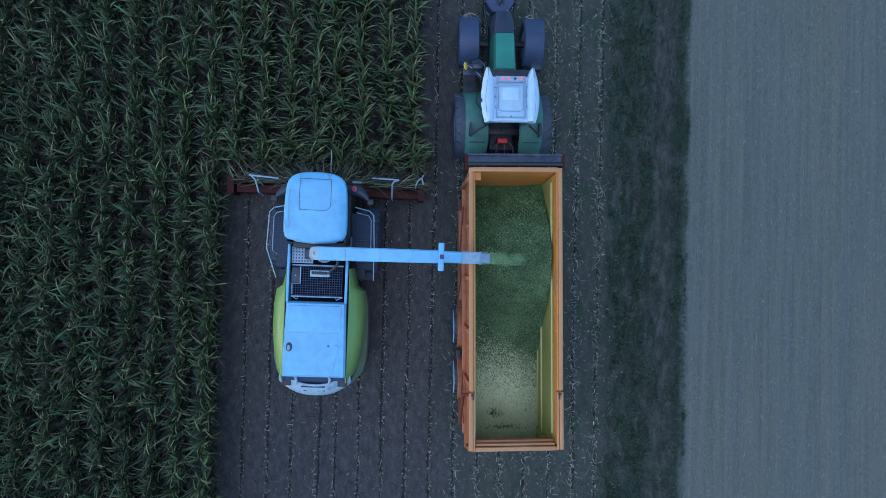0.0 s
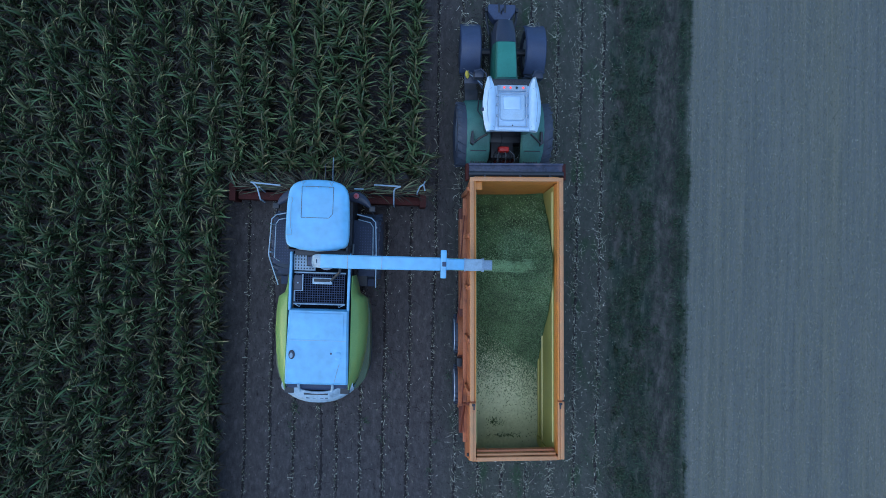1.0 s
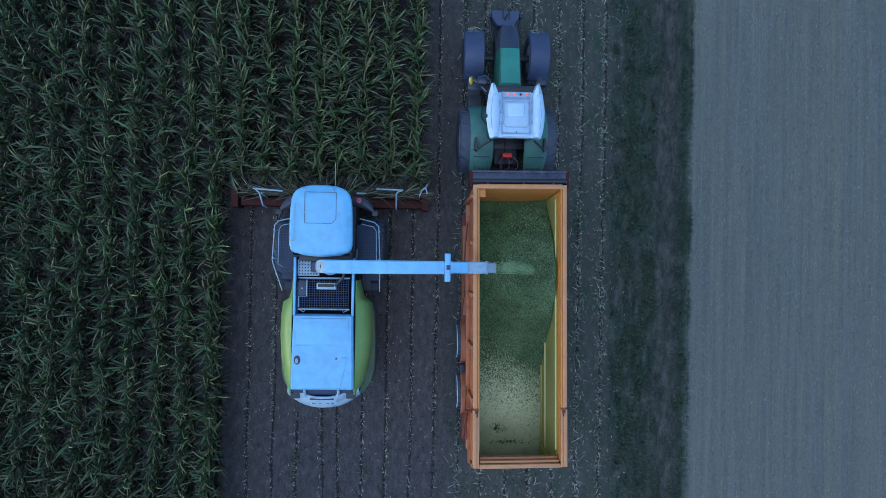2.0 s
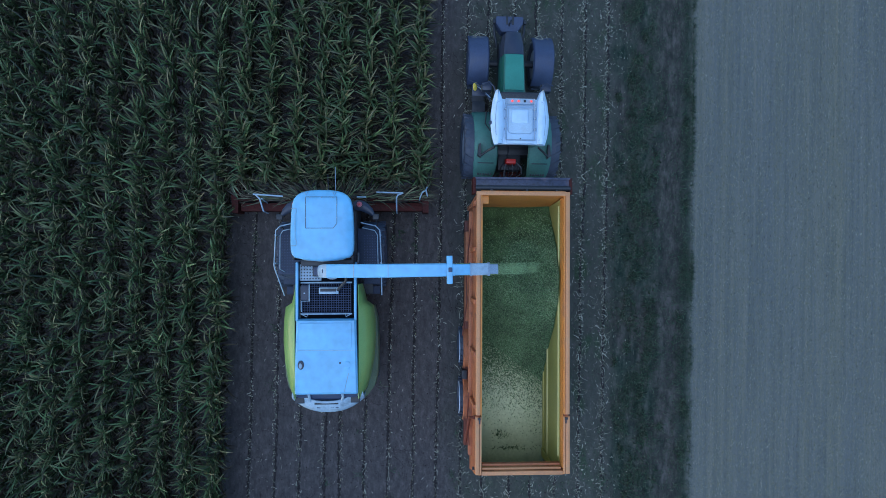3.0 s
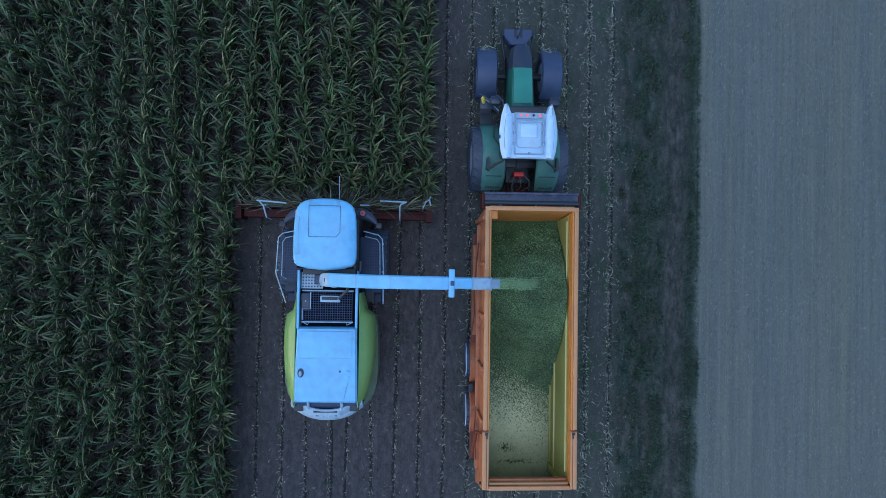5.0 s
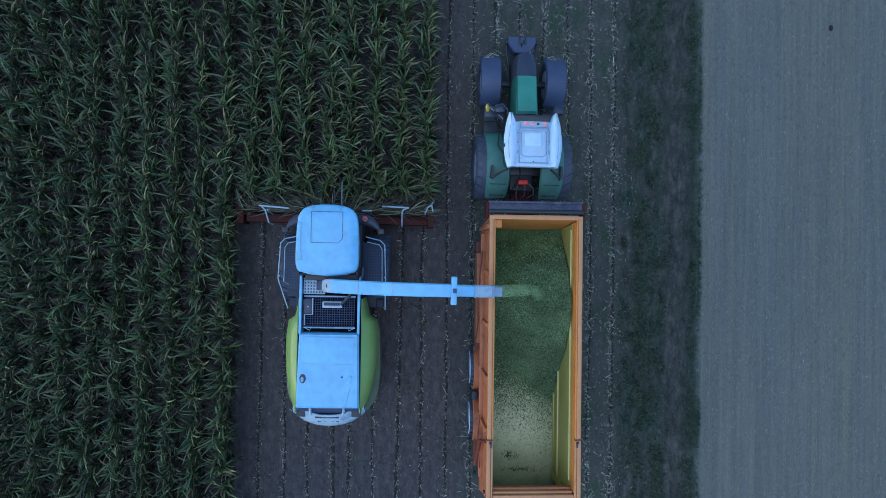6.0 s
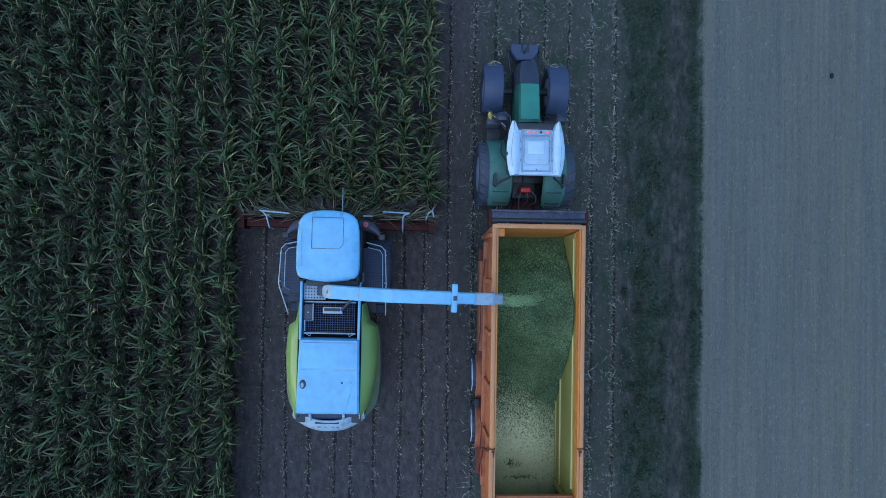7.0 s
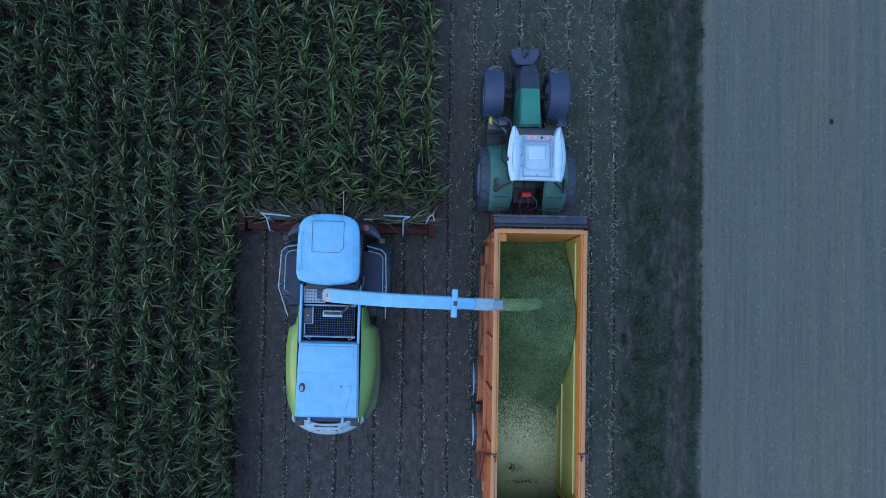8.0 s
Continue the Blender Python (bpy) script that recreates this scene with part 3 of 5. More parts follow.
build_stubble()
build_clods()
build_cracks()
build_grass()
build_dry_field()
build_stone()


# ---------------- forage harvester: origin on the ground under the front of its cab roof, +y ahead ----------------
def build_harvester():
    h = thing("forage_harvester", "white and lime green self-propelled forage harvester cutting maize", "harvester")
    # chassis and engine housing under the hood
    bm = bmesh.new()
    box(bm, -0.80, 0.80, -5.75, -0.3, 0.75, 2.35, 0.06)
    part("chassis", bm, BLACK, h)
    # cab below its roof: glass walls leaning out upward
    bm = bmesh.new()
    loft(bm, [[(x * 0.86, y * 0.94 - 0.06, 1.55) for x, y in rounded(-0.78, 0.78, -1.78, -0.12, (0.3, 0.3, 0.12, 0.12))],
              [(x, y, 3.46) for x, y in rounded(-0.78, 0.78, -1.82, -0.10, (0.3, 0.3, 0.12, 0.12))]])
    part("cab", bm, GLASS_DARK, h, "dark glazed cab")
    for x in (-0.78, 0.78):
        bm = bmesh.new()
        box(bm, x - 0.03, x + 0.03, -1.86, -1.74, 1.5, 3.5, 0.015)
        part("cab_pillar", bm, BLACK, h)
    half = [(0.0, 0.0), (0.2, -0.005), (0.4, -0.03), (0.55, -0.075), (0.66, -0.14), (0.74, -0.24), (0.785, -0.38), (0.81, -0.6), (0.83, -1.0), (0.835, -1.4), (0.825, -1.6), (0.79, -1.72), (0.72, -1.79), (0.5, -1.845), (0.25, -1.88), (0.0, -1.89)]
    outline = half + [(-x, y) for x, y in half[-2:0:-1]]
    roof = part("cab_roof", outline_slab(bmesh.new(), outline, 3.45, 3.70, 0.07, 0.05), WHITE, h, "smooth white cab roof")
    # raised hatch panel and its groove
    bm = bmesh.new()
    outline = [(-0.42, -0.20), (0.40, -0.20), (0.40, -0.90), (0.30, -1.02), (-0.42, -1.02)]
    n = len(outline)
    for i in range(n):
        (xa, ya), (xb, yb) = outline[i], outline[(i + 1) % n]
        tube(bm, [(xa, ya, 3.752), (xb, yb, 3.752)], 0.007, 6)
    part("hatch_seam", bm, HOSE, roof, "thin dark seam of the roof hatch")
    bm = bmesh.new()
    for x in (-0.30, 0.0, 0.30):
        for y in (-0.22, -1.02):
            box(bm, x - 0.012, x + 0.012, y - 0.012, y + 0.012, 3.752, 3.765, 0.003)
    for y in (-0.4, -0.75):
        for x in (-0.42, 0.40):
            box(bm, x - 0.012, x + 0.012, y - 0.012, y + 0.012, 3.752, 3.765, 0.003)
    tagged(part("hatch_screw", bm, STEEL, roof), kind="stuff")
    for x in (-0.40, 0.34):
        part("roof_bracket", tubed([(x - 0.05, -0.06, 3.73), (x, -0.16, 3.77), (x + 0.05, -0.06, 3.73)], 0.009), STEEL, roof)
    part("roof_trim", tubed([(-0.80, -0.50, 3.70), (-0.66, -0.50, 3.748), (-0.66, -0.62, 3.752), (-0.69, -0.66, 3.75), (-0.69, -1.30, 3.75), (-0.66, -1.34, 3.752), (-0.66, -1.48, 3.75), (-0.80, -1.48, 3.70)], 0.007, 6), STEEL, roof, "thin seam of a roof flap")
    part("aerial", tubed([(0.33, -0.02, 3.4), (0.335, 0.25, 3.5), (0.335, 0.62, 3.52)], 0.009), STEEL, h, "thin aerial rod ahead of the cab")
    part("aerial", tubed([(0.12, -0.02, 3.3), (0.125, 0.25, 3.4), (0.125, 0.45, 3.42)], 0.007), DARK_STEEL, h)
    part("cab_handle", tubed([(0.86, -1.66, 2.6), (0.86, -1.86, 2.62), (0.82, -1.98, 2.62), (0.72, -2.02, 2.58)], 0.034), HOSE, h, "bent grey grab handle behind the cab")
    part("roof_lip", tubed([(-0.74, -1.74, 3.46), (-0.5, -1.84, 3.44), (0.0, -1.885, 3.44), (0.5, -1.84, 3.44), (0.74, -1.74, 3.46)], 0.025), WHITE_WORN, h)
    # rear cab wall band
    part("cab_rear", boxed(-0.62, 0.80, -2.02, -1.84, 2.5, 3.35, 0.05), BLACK, h)
    # flat deck with perforated plate and spout turntable
    part("deck", boxed(-0.80, 0.80, -2.6, -1.9, 2.42, 2.62, 0.03), MATT_BLACK, h)
    plate = part("perforated_plate", boxed(-0.76, -0.16, -2.44, -1.98, 2.66, 2.70, 0.01), WHITE_WORN, h, "white plate with drilled holes")
    bm = bmesh.new()
    for i in range(7):
        for j in range(5):
            x, y = -0.71 + i * 0.08, -2.38 + j * 0.085
            box(bm, x - 0.018, x + 0.018, y - 0.02, y + 0.02, 2.697, 2.704, 0.004, 1)
    tagged(part("plate_hole", bm, BLACK, plate, smooth=False), kind="stuff")
    # intake grating: a dark well with a lattice over it
    part("grate_well", boxed(-0.76, 0.74, -3.52, -2.45, 2.20, 2.55, 0.03), MATT_BLACK, h)
    grate = part("intake_grate", boxed(-0.70, 0.68, -3.34, -2.50, 2.60, 2.64, 0.01), MATT_BLACK, h, "dark lattice radiator grating")
    bm = bmesh.new()
    for i in range(21):
        x = -0.68 + i * 0.067
        tube(bm, [(x, -3.33, 2.725), (x, -2.52, 2.725)], 0.009, 5)
    for j in range(13):
        y = -3.32 + j * 0.066
        tube(bm, [(-0.69, y, 2.735), (0.67, y, 2.735)], 0.009, 5)
    part("lattice", bm, GREY_BLUE, grate)
    part("grate_bar", tubed([(-0.72, -2.49, 2.77), (0.70, -2.49, 2.77)], 0.022), WHITE_WORN, grate)
    bm = bmesh.new()
    tube(bm, [(-0.72, -3.36, 2.77), (0.70, -3.36, 2.77)], 0.022, 8)
    tube(bm, [(-0.70, -3.37, 2.74), (-0.55, -3.44, 2.8), (-0.52, -3.36, 2.74)], 0.012)
    tube(bm, [(0.68, -3.37, 2.74), (0.53, -3.44, 2.8), (0.50, -3.36, 2.74)], 0.012)
    part("grate_frame", bm, WHITE_WORN, grate)
    valve = part("valve_box", boxed(-0.72, -0.50, -2.98, -2.56, 2.70, 2.80, 0.02), NOSE, h, "dark valve box")
    part("box_edge", tubed([(-0.48, -2.54, 2.80), (-0.48, -3.0, 2.80), (-0.70, -3.0, 2.80), (-0.70, -3.30, 2.78)], 0.018, 6), WHITE_WORN, valve)
    part("box_knob", boxed(-0.63, -0.59, -2.80, -2.76, 2.795, 2.83, 0.01), STEEL, valve)
    for x0, x1 in ((-0.85, -0.775), (0.755, 0.83)):
        bm = bmesh.new()
        box(bm, x0, x1, -3.55, -1.92, 2.60, 2.86, 0.03)
        part("side_rail", bm, WHITE, h, "white rail beside the grating")
    part("cross_bar", boxed(-0.20, 0.34, -2.80, -2.62, 2.80, 2.92, 0.02), WHITE_WORN, h)
    part("spout_cylinder", tubed([(0.32, -2.70, 2.98), (0.56, -2.45, 3.1), (0.60, -2.2, 3.3)], 0.04), BLACK, h)
    part("bar_slot", boxed(-0.16, 0.28, -2.735, -2.65, 2.90, 2.93, 0.01), BLACK, h)
    # engine hood
    bm = bmesh.new()
    secs = []
    for y, hw, z in ((-3.50, 0.80, 2.86), (-3.54, 0.82, 2.93), (-4.2, 0.835, 2.965), (-4.9, 0.855, 2.965), (-5.50, 0.862, 2.95), (-5.56, 0.862, 2.90)):
        secs.append([(-hw, y, 2.40), (-hw, y, z - 0.06), (-hw + 0.05, y, z), (0, y, z + 0.012), (hw - 0.05, y, z), (hw, y, z - 0.06), (hw, y, 2.40)])
    loft(bm, secs)
    bmesh.ops.recalc_face_normals(bm, faces=bm.faces)
    hood = part("engine_hood", bm, WHITE, h, "broad white engine hood with small dents")
    part("hood_seam", boxed(-0.78, 0.78, -4.352, -4.342, 2.965, 2.978, 0.002), WHITE_WORN, hood)
    part("hood_panel", boxed(-0.72, 0.70, -4.30, -3.60, 2.955, 2.976, 0.008), WHITE, hood)
    flap = part("filler_cap", outline_slab(bmesh.new(), [(-0.68 + 0.085 * math.cos(radians(a)), -4.74 + 0.125 * math.sin(radians(a))) for a in range(0, 360, 20)], 2.955, 2.988, 0.012, 0.002), NOSE, hood, "dark oval filler flap")
    part("cap_plug", outline_slab(bmesh.new(), [(-0.69 + 0.045 * math.cos(radians(a)), -4.76 + 0.075 * math.sin(radians(a))) for a in range(0, 360, 24)], 2.98, 3.005, 0.008, 0.002), WHITE_WORN, flap)
    part("hood_latch", boxed(0.36, 0.41, -4.72, -4.67, 2.97, 2.99, 0.008), GREY_BLUE, hood)
    bm = bmesh.new()
    outline_slab(bm, rounded(0.48, 0.68, -4.90, -4.62, (0.08,) * 4, 4), 2.93, 2.972, 0.03, 0.008)
    part("hood_dent_plate", bm, WHITE, hood)
    part("hood_cable", tubed([(0.62, -4.98, 2.975), (0.56, -5.2, 2.972), (0.50, -5.48, 2.968)], 0.006), STEEL, hood)
    # lime side panels, bulging out and tapering toward the tail
    for s in (-1, 1):
        rows = []
        for y, w in ((-2.55, 0.90), (-2.75, 0.96), (-3.06, 1.03), (-3.20, 1.23), (-3.6, 1.28), (-4.15, 1.29), (-4.75, 1.25), (-5.25, 1.15), (-5.55, 1.05), (-5.72, 0.93)):
            top = 2.80 if y < -3 else 2.72
            inner = min(0.885, w - 0.01)
            rows.append([(s * inner, y, top), (s * (inner + (w - inner) * 0.45), y, top - 0.10), (s * (inner + (w - inner) * 0.82), y, top - 0.26), (s * w, y, top - 0.52), (s * (w + 0.015), y, 1.75)])
        panel = part("side_panel", sheet(bmesh.new(), rows, 0.03), LIME, h, "bulging lime green side panel")
        rows = [[(s * (w - 0.22), y, 1.86), (s * (w - 0.03), y, 1.72), (s * w, y, 1.35), (s * (w - 0.04), y, 0.95)] for y, w in ((-3.22, 1.27), (-3.6, 1.36), (-4.15, 1.39), (-4.75, 1.40), (-5.25, 1.37), (-5.6, 1.28), (-5.85, 1.10), (-6.0, 0.88))]
        part("side_skirt", sheet(bmesh.new(), rows, 0.03), SKIRT, h, "dusty grey-green lower skirt")
        part("panel_gap", boxed(*sorted((s * 0.868, s * 0.90)), -5.7, -3.5, 2.3, 2.78, 0.01), BLACK, h)
        rail = [(s * 0.92, -0.80, 2.45), (s * 1.34, -0.90, 2.5), (s * 1.46, -1.02, 2.5), (s * 1.51, -2.0, 2.5), (s * 1.50, -2.1, 2.45), (s * (1.28 if s < 0 else 1.50), -2.88, 2.2)]
        part("handrail", tubed(rail, 0.018), WHITE_WORN, h, "bent white tube handrail")
        rail = [(s * 0.95, -0.94, 2.3), (s * 1.30, -1.02, 2.3), (s * 1.38, -1.14, 2.3), (s * 1.40, -2.12, 2.25), (s * 1.28, -2.22, 2.0)]
        part("handrail", tubed(rail, 0.014), WHITE_WORN, h, "bent white tube handrail")
        for y in (-1.15, -1.95):
            part("rail_post", tubed([(s * 1.48, y, 2.5), (s * 1.46, y, 1.80)], 0.022), WHITE_WORN, h)
        deck = part("platform", boxed(*sorted((s * 0.80, s * 1.50)), -2.28, -0.95, 1.98, 2.04, 0.015), DARK_STEEL, h, "dark perforated access platform")
        bm = bmesh.new()
        for i in range(6):
            for j in range(14):
                x, y = s * (1.00 + i * 0.075), -2.2 + j * 0.08
                box(bm, x - 0.016, x + 0.016, y - 0.016, y + 0.016, 2.035, 2.05, 0.004, 1)
        tagged(part("platform_stud", bm, GREY_BLUE, deck, smooth=False), kind="stuff")
        part("platform_step", boxed(*sorted((s * 0.95, s * 1.42)), -2.58, -2.34, 1.6, 1.64, 0.012), DARK_STEEL, h)
        part("platform_step", boxed(*sorted((s * 0.98, s * 1.40)), -2.90, -2.66, 1.2, 1.24, 0.012), DARK_STEEL, h)
        ring = [(math.cos(radians(30 * k)), math.sin(radians(30 * k))) for k in range(12)]
        arm = [(0.68, -0.32, 0.10), (0.84, -0.31, 0.15), (1.0, -0.34, 0.16), (1.15, -0.42, 0.145), (1.27, -0.53, 0.11), (1.34, -0.66, 0.07), (1.36, -0.74, 0.03)]
        bm = loft(bmesh.new(), [[(s * x, y + q * w, 2.5 + z * w * 0.5) for q, z in ring] for x, y, w in arm])
        bmesh.ops.recalc_face_normals(bm, faces=bm.faces)
        mirror = part("mirror_arm", bm, NOSE, h, "dark curved mirror arm")
        part("mirror_strut", tubed([(s * 1.30, -0.60, 2.45), (s * 1.40, -0.85, 2.3), (s * 1.30, -0.98, 2.2)], 0.02), BLACK, mirror)
        for radius, z, mat, what in ((0.10, 2.60, BLACK, "lamp_housing"), (0.078, 2.66, LENS, "side_lamp"), (0.03, 2.69, BRIGHT_RED, "lamp_core")):
            lamp = lathe_x(bmesh.new(), [(-0.03, radius * 0.8), (-0.01, radius), (0.015, radius), (0.03, radius * 0.7)], 18)
            for v in lamp.verts:
                v.co = V((s * 0.90 + v.co.y, -0.30 + v.co.z, z + v.co.x))
            part(what, lamp, mat, mirror, "dull red round side lamp" if what == "side_lamp" else "")
        part("work_lamp", boxed(*sorted((s * 1.26, s * 1.44)), -0.72, -0.56, 2.4, 2.55, 0.03), BLACK, h)
        part("mudguard", boxed(*sorted((s * 0.75, s * 1.2)), -2.9, -2.3, 1.3, 1.38, 0.03), BLACK, h)
    # tail: dark slanting grille strip, brackets and curved white bumper
    bm = bmesh.new()
    loft(bm, [[(-0.84, -5.56, 2.84), (0.84, -5.56, 2.84), (0.80, -5.78, 2.60), (-0.80, -5.78, 2.60)],
              [(-0.84, -5.56, 2.3), (0.84, -5.56, 2.3), (0.80, -5.78, 2.3), (-0.80, -5.78, 2.3)]])
    bmesh.ops.recalc_face_normals(bm, faces=bm.faces)
    part("tail_grille", bm, GREY_BLUE, h, "dark grey slanting tail grille", smooth=False)
    for x in (-0.47, 0.44):
        part("tail_bracket", tubed([(x, -5.55, 2.93), (x * 1.02, -5.64, 2.84), (x * 0.98 - 0.03, -5.80, 2.64)], 0.04), WHITE_WORN, h, "white bent bracket")
    rows = []
    for i in range(13):
        u = -1 + i / 6
        y = -6.10 + 0.38 * abs(u) ** 2.4
        x = 1.0 * u
        rows.append([(x * 0.96, y + 0.29, 2.69), (x, y + 0.06, 2.62), (x * 1.01, y - 0.06, 2.46), (x, y - 0.04, 1.70)])
    bumper = part("tail_bumper", sheet(bmesh.new(), rows, 0.04), WHITE_WORN, h, "curved white tail panel")
    part("bumper_slot", boxed(-0.36, 0.30, -5.90, -5.85, 2.65, 2.672, 0.006), BLACK, bumper)
    for x0, x1 in ((-0.30, -0.20), (-0.12, -0.04), (0.08, 0.18), (0.22, 0.30)):
        part("lettering_bar", boxed(x0, x1, -6.01, -5.97, 2.60, 2.632, 0.003), GREY_BLUE, bumper)
    for s in (-1, 1):
        part("tail_lamp", boxed(*sorted((s * 0.64, s * 0.90)), -5.86, -5.68, 2.60, 2.68, 0.02), BLACK, bumper)
        part("tow_eye", tubed([(s * 0.25 - 0.05, -6.05, 1.1), (s * 0.25, -6.16, 1.1), (s * 0.25 + 0.05, -6.05, 1.1)], 0.02), BLACK, h)
    part("tail_lower", boxed(-0.85, 0.85, -6.05, -5.6, 0.9, 1.75, 0.06), BLACK, h)
    # discharge spout: an arched square duct on a turntable, with collar and tip flap
    spout = new("spout")
    spout.parent = h
    spout.matrix_basis = pose(0.14, -2.15, 0)
    bm = lathe_x(bmesh.new(), [(2.6, 0.26), (2.70, 0.26), (2.72, 0.22), (3.2, 0.18), (3.5, 0.17)], 24)
    for v in bm.verts:
        v.co = V((v.co.y, v.co.z, v.co.x))
    part("turntable", bm, STEEL, spout)

    def duct(name, x0, x1, mat, label, grow=0.0, n=8, cap=False):
        rings = []
        for i in range(n + 1):
            x = x0 + (x1 - x0) * i / n
            z = 3.55 + 0.85 * math.sin(min(1.0, (x + 0.25) / 2.3) * math.pi / 2) - 0.055 * max(0, x - 2.2) ** 2
            hw = 0.178 + grow - 0.004 * x
            hh = 0.17 + grow - 0.012 * x
            c = 0.03
            rings.append([(x, -hw + c, z + hh), (x, -hw, z + hh - c), (x, -hw, z - hh), (x, hw, z - hh), (x, hw, z + hh - c), (x, hw - c, z + hh)])
        bm = bmesh.new()
        loft(bm, rings, True, cap)
        bmesh.ops.recalc_face_normals(bm, faces=bm.faces)
        if not cap:
            bmesh.ops.solidify(bm, geom=list(bm.faces), thickness=0.012)
        return part(name, bm, mat, spout, label)
    rings = []
    for x, hw, z0, z1 in ((-0.27, 0.09, 3.40, 3.60), (-0.24, 0.14, 3.36, 3.66), (-0.17, 0.168, 3.32, 3.73), (-0.05, 0.178, 3.34, 3.82), (0.02, 0.178, 3.40, 3.86)):
        rings.append([(x, -hw + 0.03, z1), (x, -hw, z1 - 0.03), (x, -hw, z0), (x, hw, z0), (x, hw, z1 - 0.03), (x, hw - 0.03, z1)])
    bm = loft(bmesh.new(), rings)
    bmesh.ops.recalc_face_normals(bm, faces=bm.faces)
    part("spout_root", bm, WHITE_WORN, spout, "worn white rounded spout root")
    part("root_slot", boxed(-0.13, -0.11, -0.05, 0.05, 3.74, 3.79, 0.008), GREY_BLUE, spout)
    part("root_bracket", boxed(-0.50, -0.30, -0.16, 0.14, 2.72, 2.98, 0.03), BLACK, spout, "dark hydraulic bracket beside the root")
    part("bracket_plate", boxed(-0.47, -0.33, -0.12, 0.10, 2.975, 2.995, 0.008), GREY_BLUE, spout)
    part("root_motor", boxed(-0.36, -0.2, -0.14, 0.12, 2.9, 3.3, 0.03), GREY_BLUE, spout)
    duct("spout_arm", 0.0, 3.10, WHITE, "long white square discharge duct", 0.0, 14)
    duct("spout_end", 3.27, 3.78, WHITE, "white end section", -0.02, 5)
    duct("spout_sleeve", 3.74, 4.22, WHITE_WORN, "grey-white worn sleeve", -0.008, 5)
    duct("spout_flap", 4.22, 4.46, STEEL, "grey-lilac deflector flap", -0.03, 3)
    duct("spout_seam", 0.73, 0.75, STEEL, "", 0.006, 1)
    duct("spout_seam", 1.62, 1.635, STEEL, "", 0.004, 1)
    duct("spout_seam", 4.19, 4.235, STEEL, "", 0.012, 1)
    duct("spout_seam", 3.72, 3.75, STEEL, "", 0.006, 1)
    duct("spout_neck", 3.05, 3.32, WHITE, "", -0.012, 3)
    bm = bmesh.new()
    box(bm, 3.11, 3.26, -0.36, 0.36, 4.24, 4.50, 0.03)
    collar = part("spout_collar", bm, WHITE, spout, "white collar plate with ears")
    part("collar_lug", boxed(3.15, 3.25, -0.06, 0.06, 4.49, 4.53, 0.015), GREY_BLUE, collar, "dark blue latch on the collar")
    for y in (-0.24, 0.24):
        part("collar_bolt", tubed([(3.06, y, 4.30), (3.11, y * 0.85, 4.36), (3.12, y * 0.6, 4.38)], 0.022), BLACK, collar)
    # front wheels (large) and rear wheels
    wheels = []
    for s in (-1, 1):
        wheels.append((wheel("wheel", h, (s * 1.24, -1.68, 1.0), 1.0, 0.72, 24), 1.0))
        wheels.append((wheel("wheel", h, (s * 1.10, -4.85, 0.68), 0.68, 0.50, 20), 0.68))
    part("axle", tubed([(-1.0, -1.68, 1.0), (1.0, -1.68, 1.0)], 0.14), BLACK, h)
    part("axle", tubed([(-1.0, -4.85, 0.68), (1.0, -4.85, 0.68)], 0.10), BLACK, h)
    # maize header, six metres wide
    hd = new("maize_header")
    hd.parent = h
    tagged(hd, "red eight-row maize header, darkened for shade")
    part("header_frame", boxed(-2.85, 2.75, -0.36, -0.10, 0.55, 0.98, 0.05), RED, hd, "red rear beam, darkened for the crop's shade")
    part("header_beam", tubed([(-2.9, -0.02, 1.1), (2.8, -0.02, 1.1)], 0.05), RED, hd)
    part("header_floor", boxed(-2.95, 2.85, -0.2, 0.9, 0.16, 0.26, 0.03), BLACK, hd)
    part("feed_channel", boxed(-0.55, 0.55, -1.3, -0.2, 0.5, 1.25, 0.08), RED, hd)
    for x in (-2.98, 2.80):
        bm = bmesh.new()
        loft(bm, [[(x - 0.09, -0.42, 0.4), (x + 0.09, -0.42, 0.4), (x + 0.09, -0.42, 1.12), (x - 0.09, -0.42, 1.12)],
                  [(x - 0.10, 0.10, 0.3), (x + 0.10, 0.10, 0.3), (x + 0.10, 0.10, 1.18), (x - 0.10, 0.10, 1.18)],
                  [(x - 0.03, 1.3, 0.12), (x + 0.03, 1.3, 0.12), (x + 0.03, 1.3, 0.25), (x - 0.03, 1.3, 0.25)]])
        bmesh.ops.recalc_face_normals(bm, faces=bm.faces)
        part("end_divider", bm, RED, hd, "dusty red end divider, darkened for shade")
    for i, x in enumerate((-2.25, -0.78, 0.68, 2.12)):
        bm = lathe_x(bmesh.new(), [(0.22, 0.40), (0.24, 0.68), (0.27, 0.68), (0.30, 0.36), (0.62, 0.33), (0.64, 0.55), (0.67, 0.55), (0.70, 0.30), (0.86, 0.22)], 28)
        for v in bm.verts:
            v.co = V((x + v.co.y, 0.48 + v.co.z, v.co.x))
        part("rotor", bm, BLACK, hd)
    for x in (-2.25, -1.5, -0.78, 0.0, 0.68, 1.4, 2.12):
        bm = bmesh.new()
        loft(bm, [[(x - 0.07, 0.85, 0.2), (x + 0.07, 0.85, 0.2), (x + 0.07, 0.85, 0.55), (x - 0.07, 0.85, 0.55)], [(x - 0.02, 1.55, 0.10), (x + 0.02, 1.55, 0.10), (x + 0.02, 1.55, 0.16), (x - 0.02, 1.55, 0.16)]])
        bmesh.ops.recalc_face_normals(bm, faces=bm.faces)
        part("row_divider", bm, RED, hd)
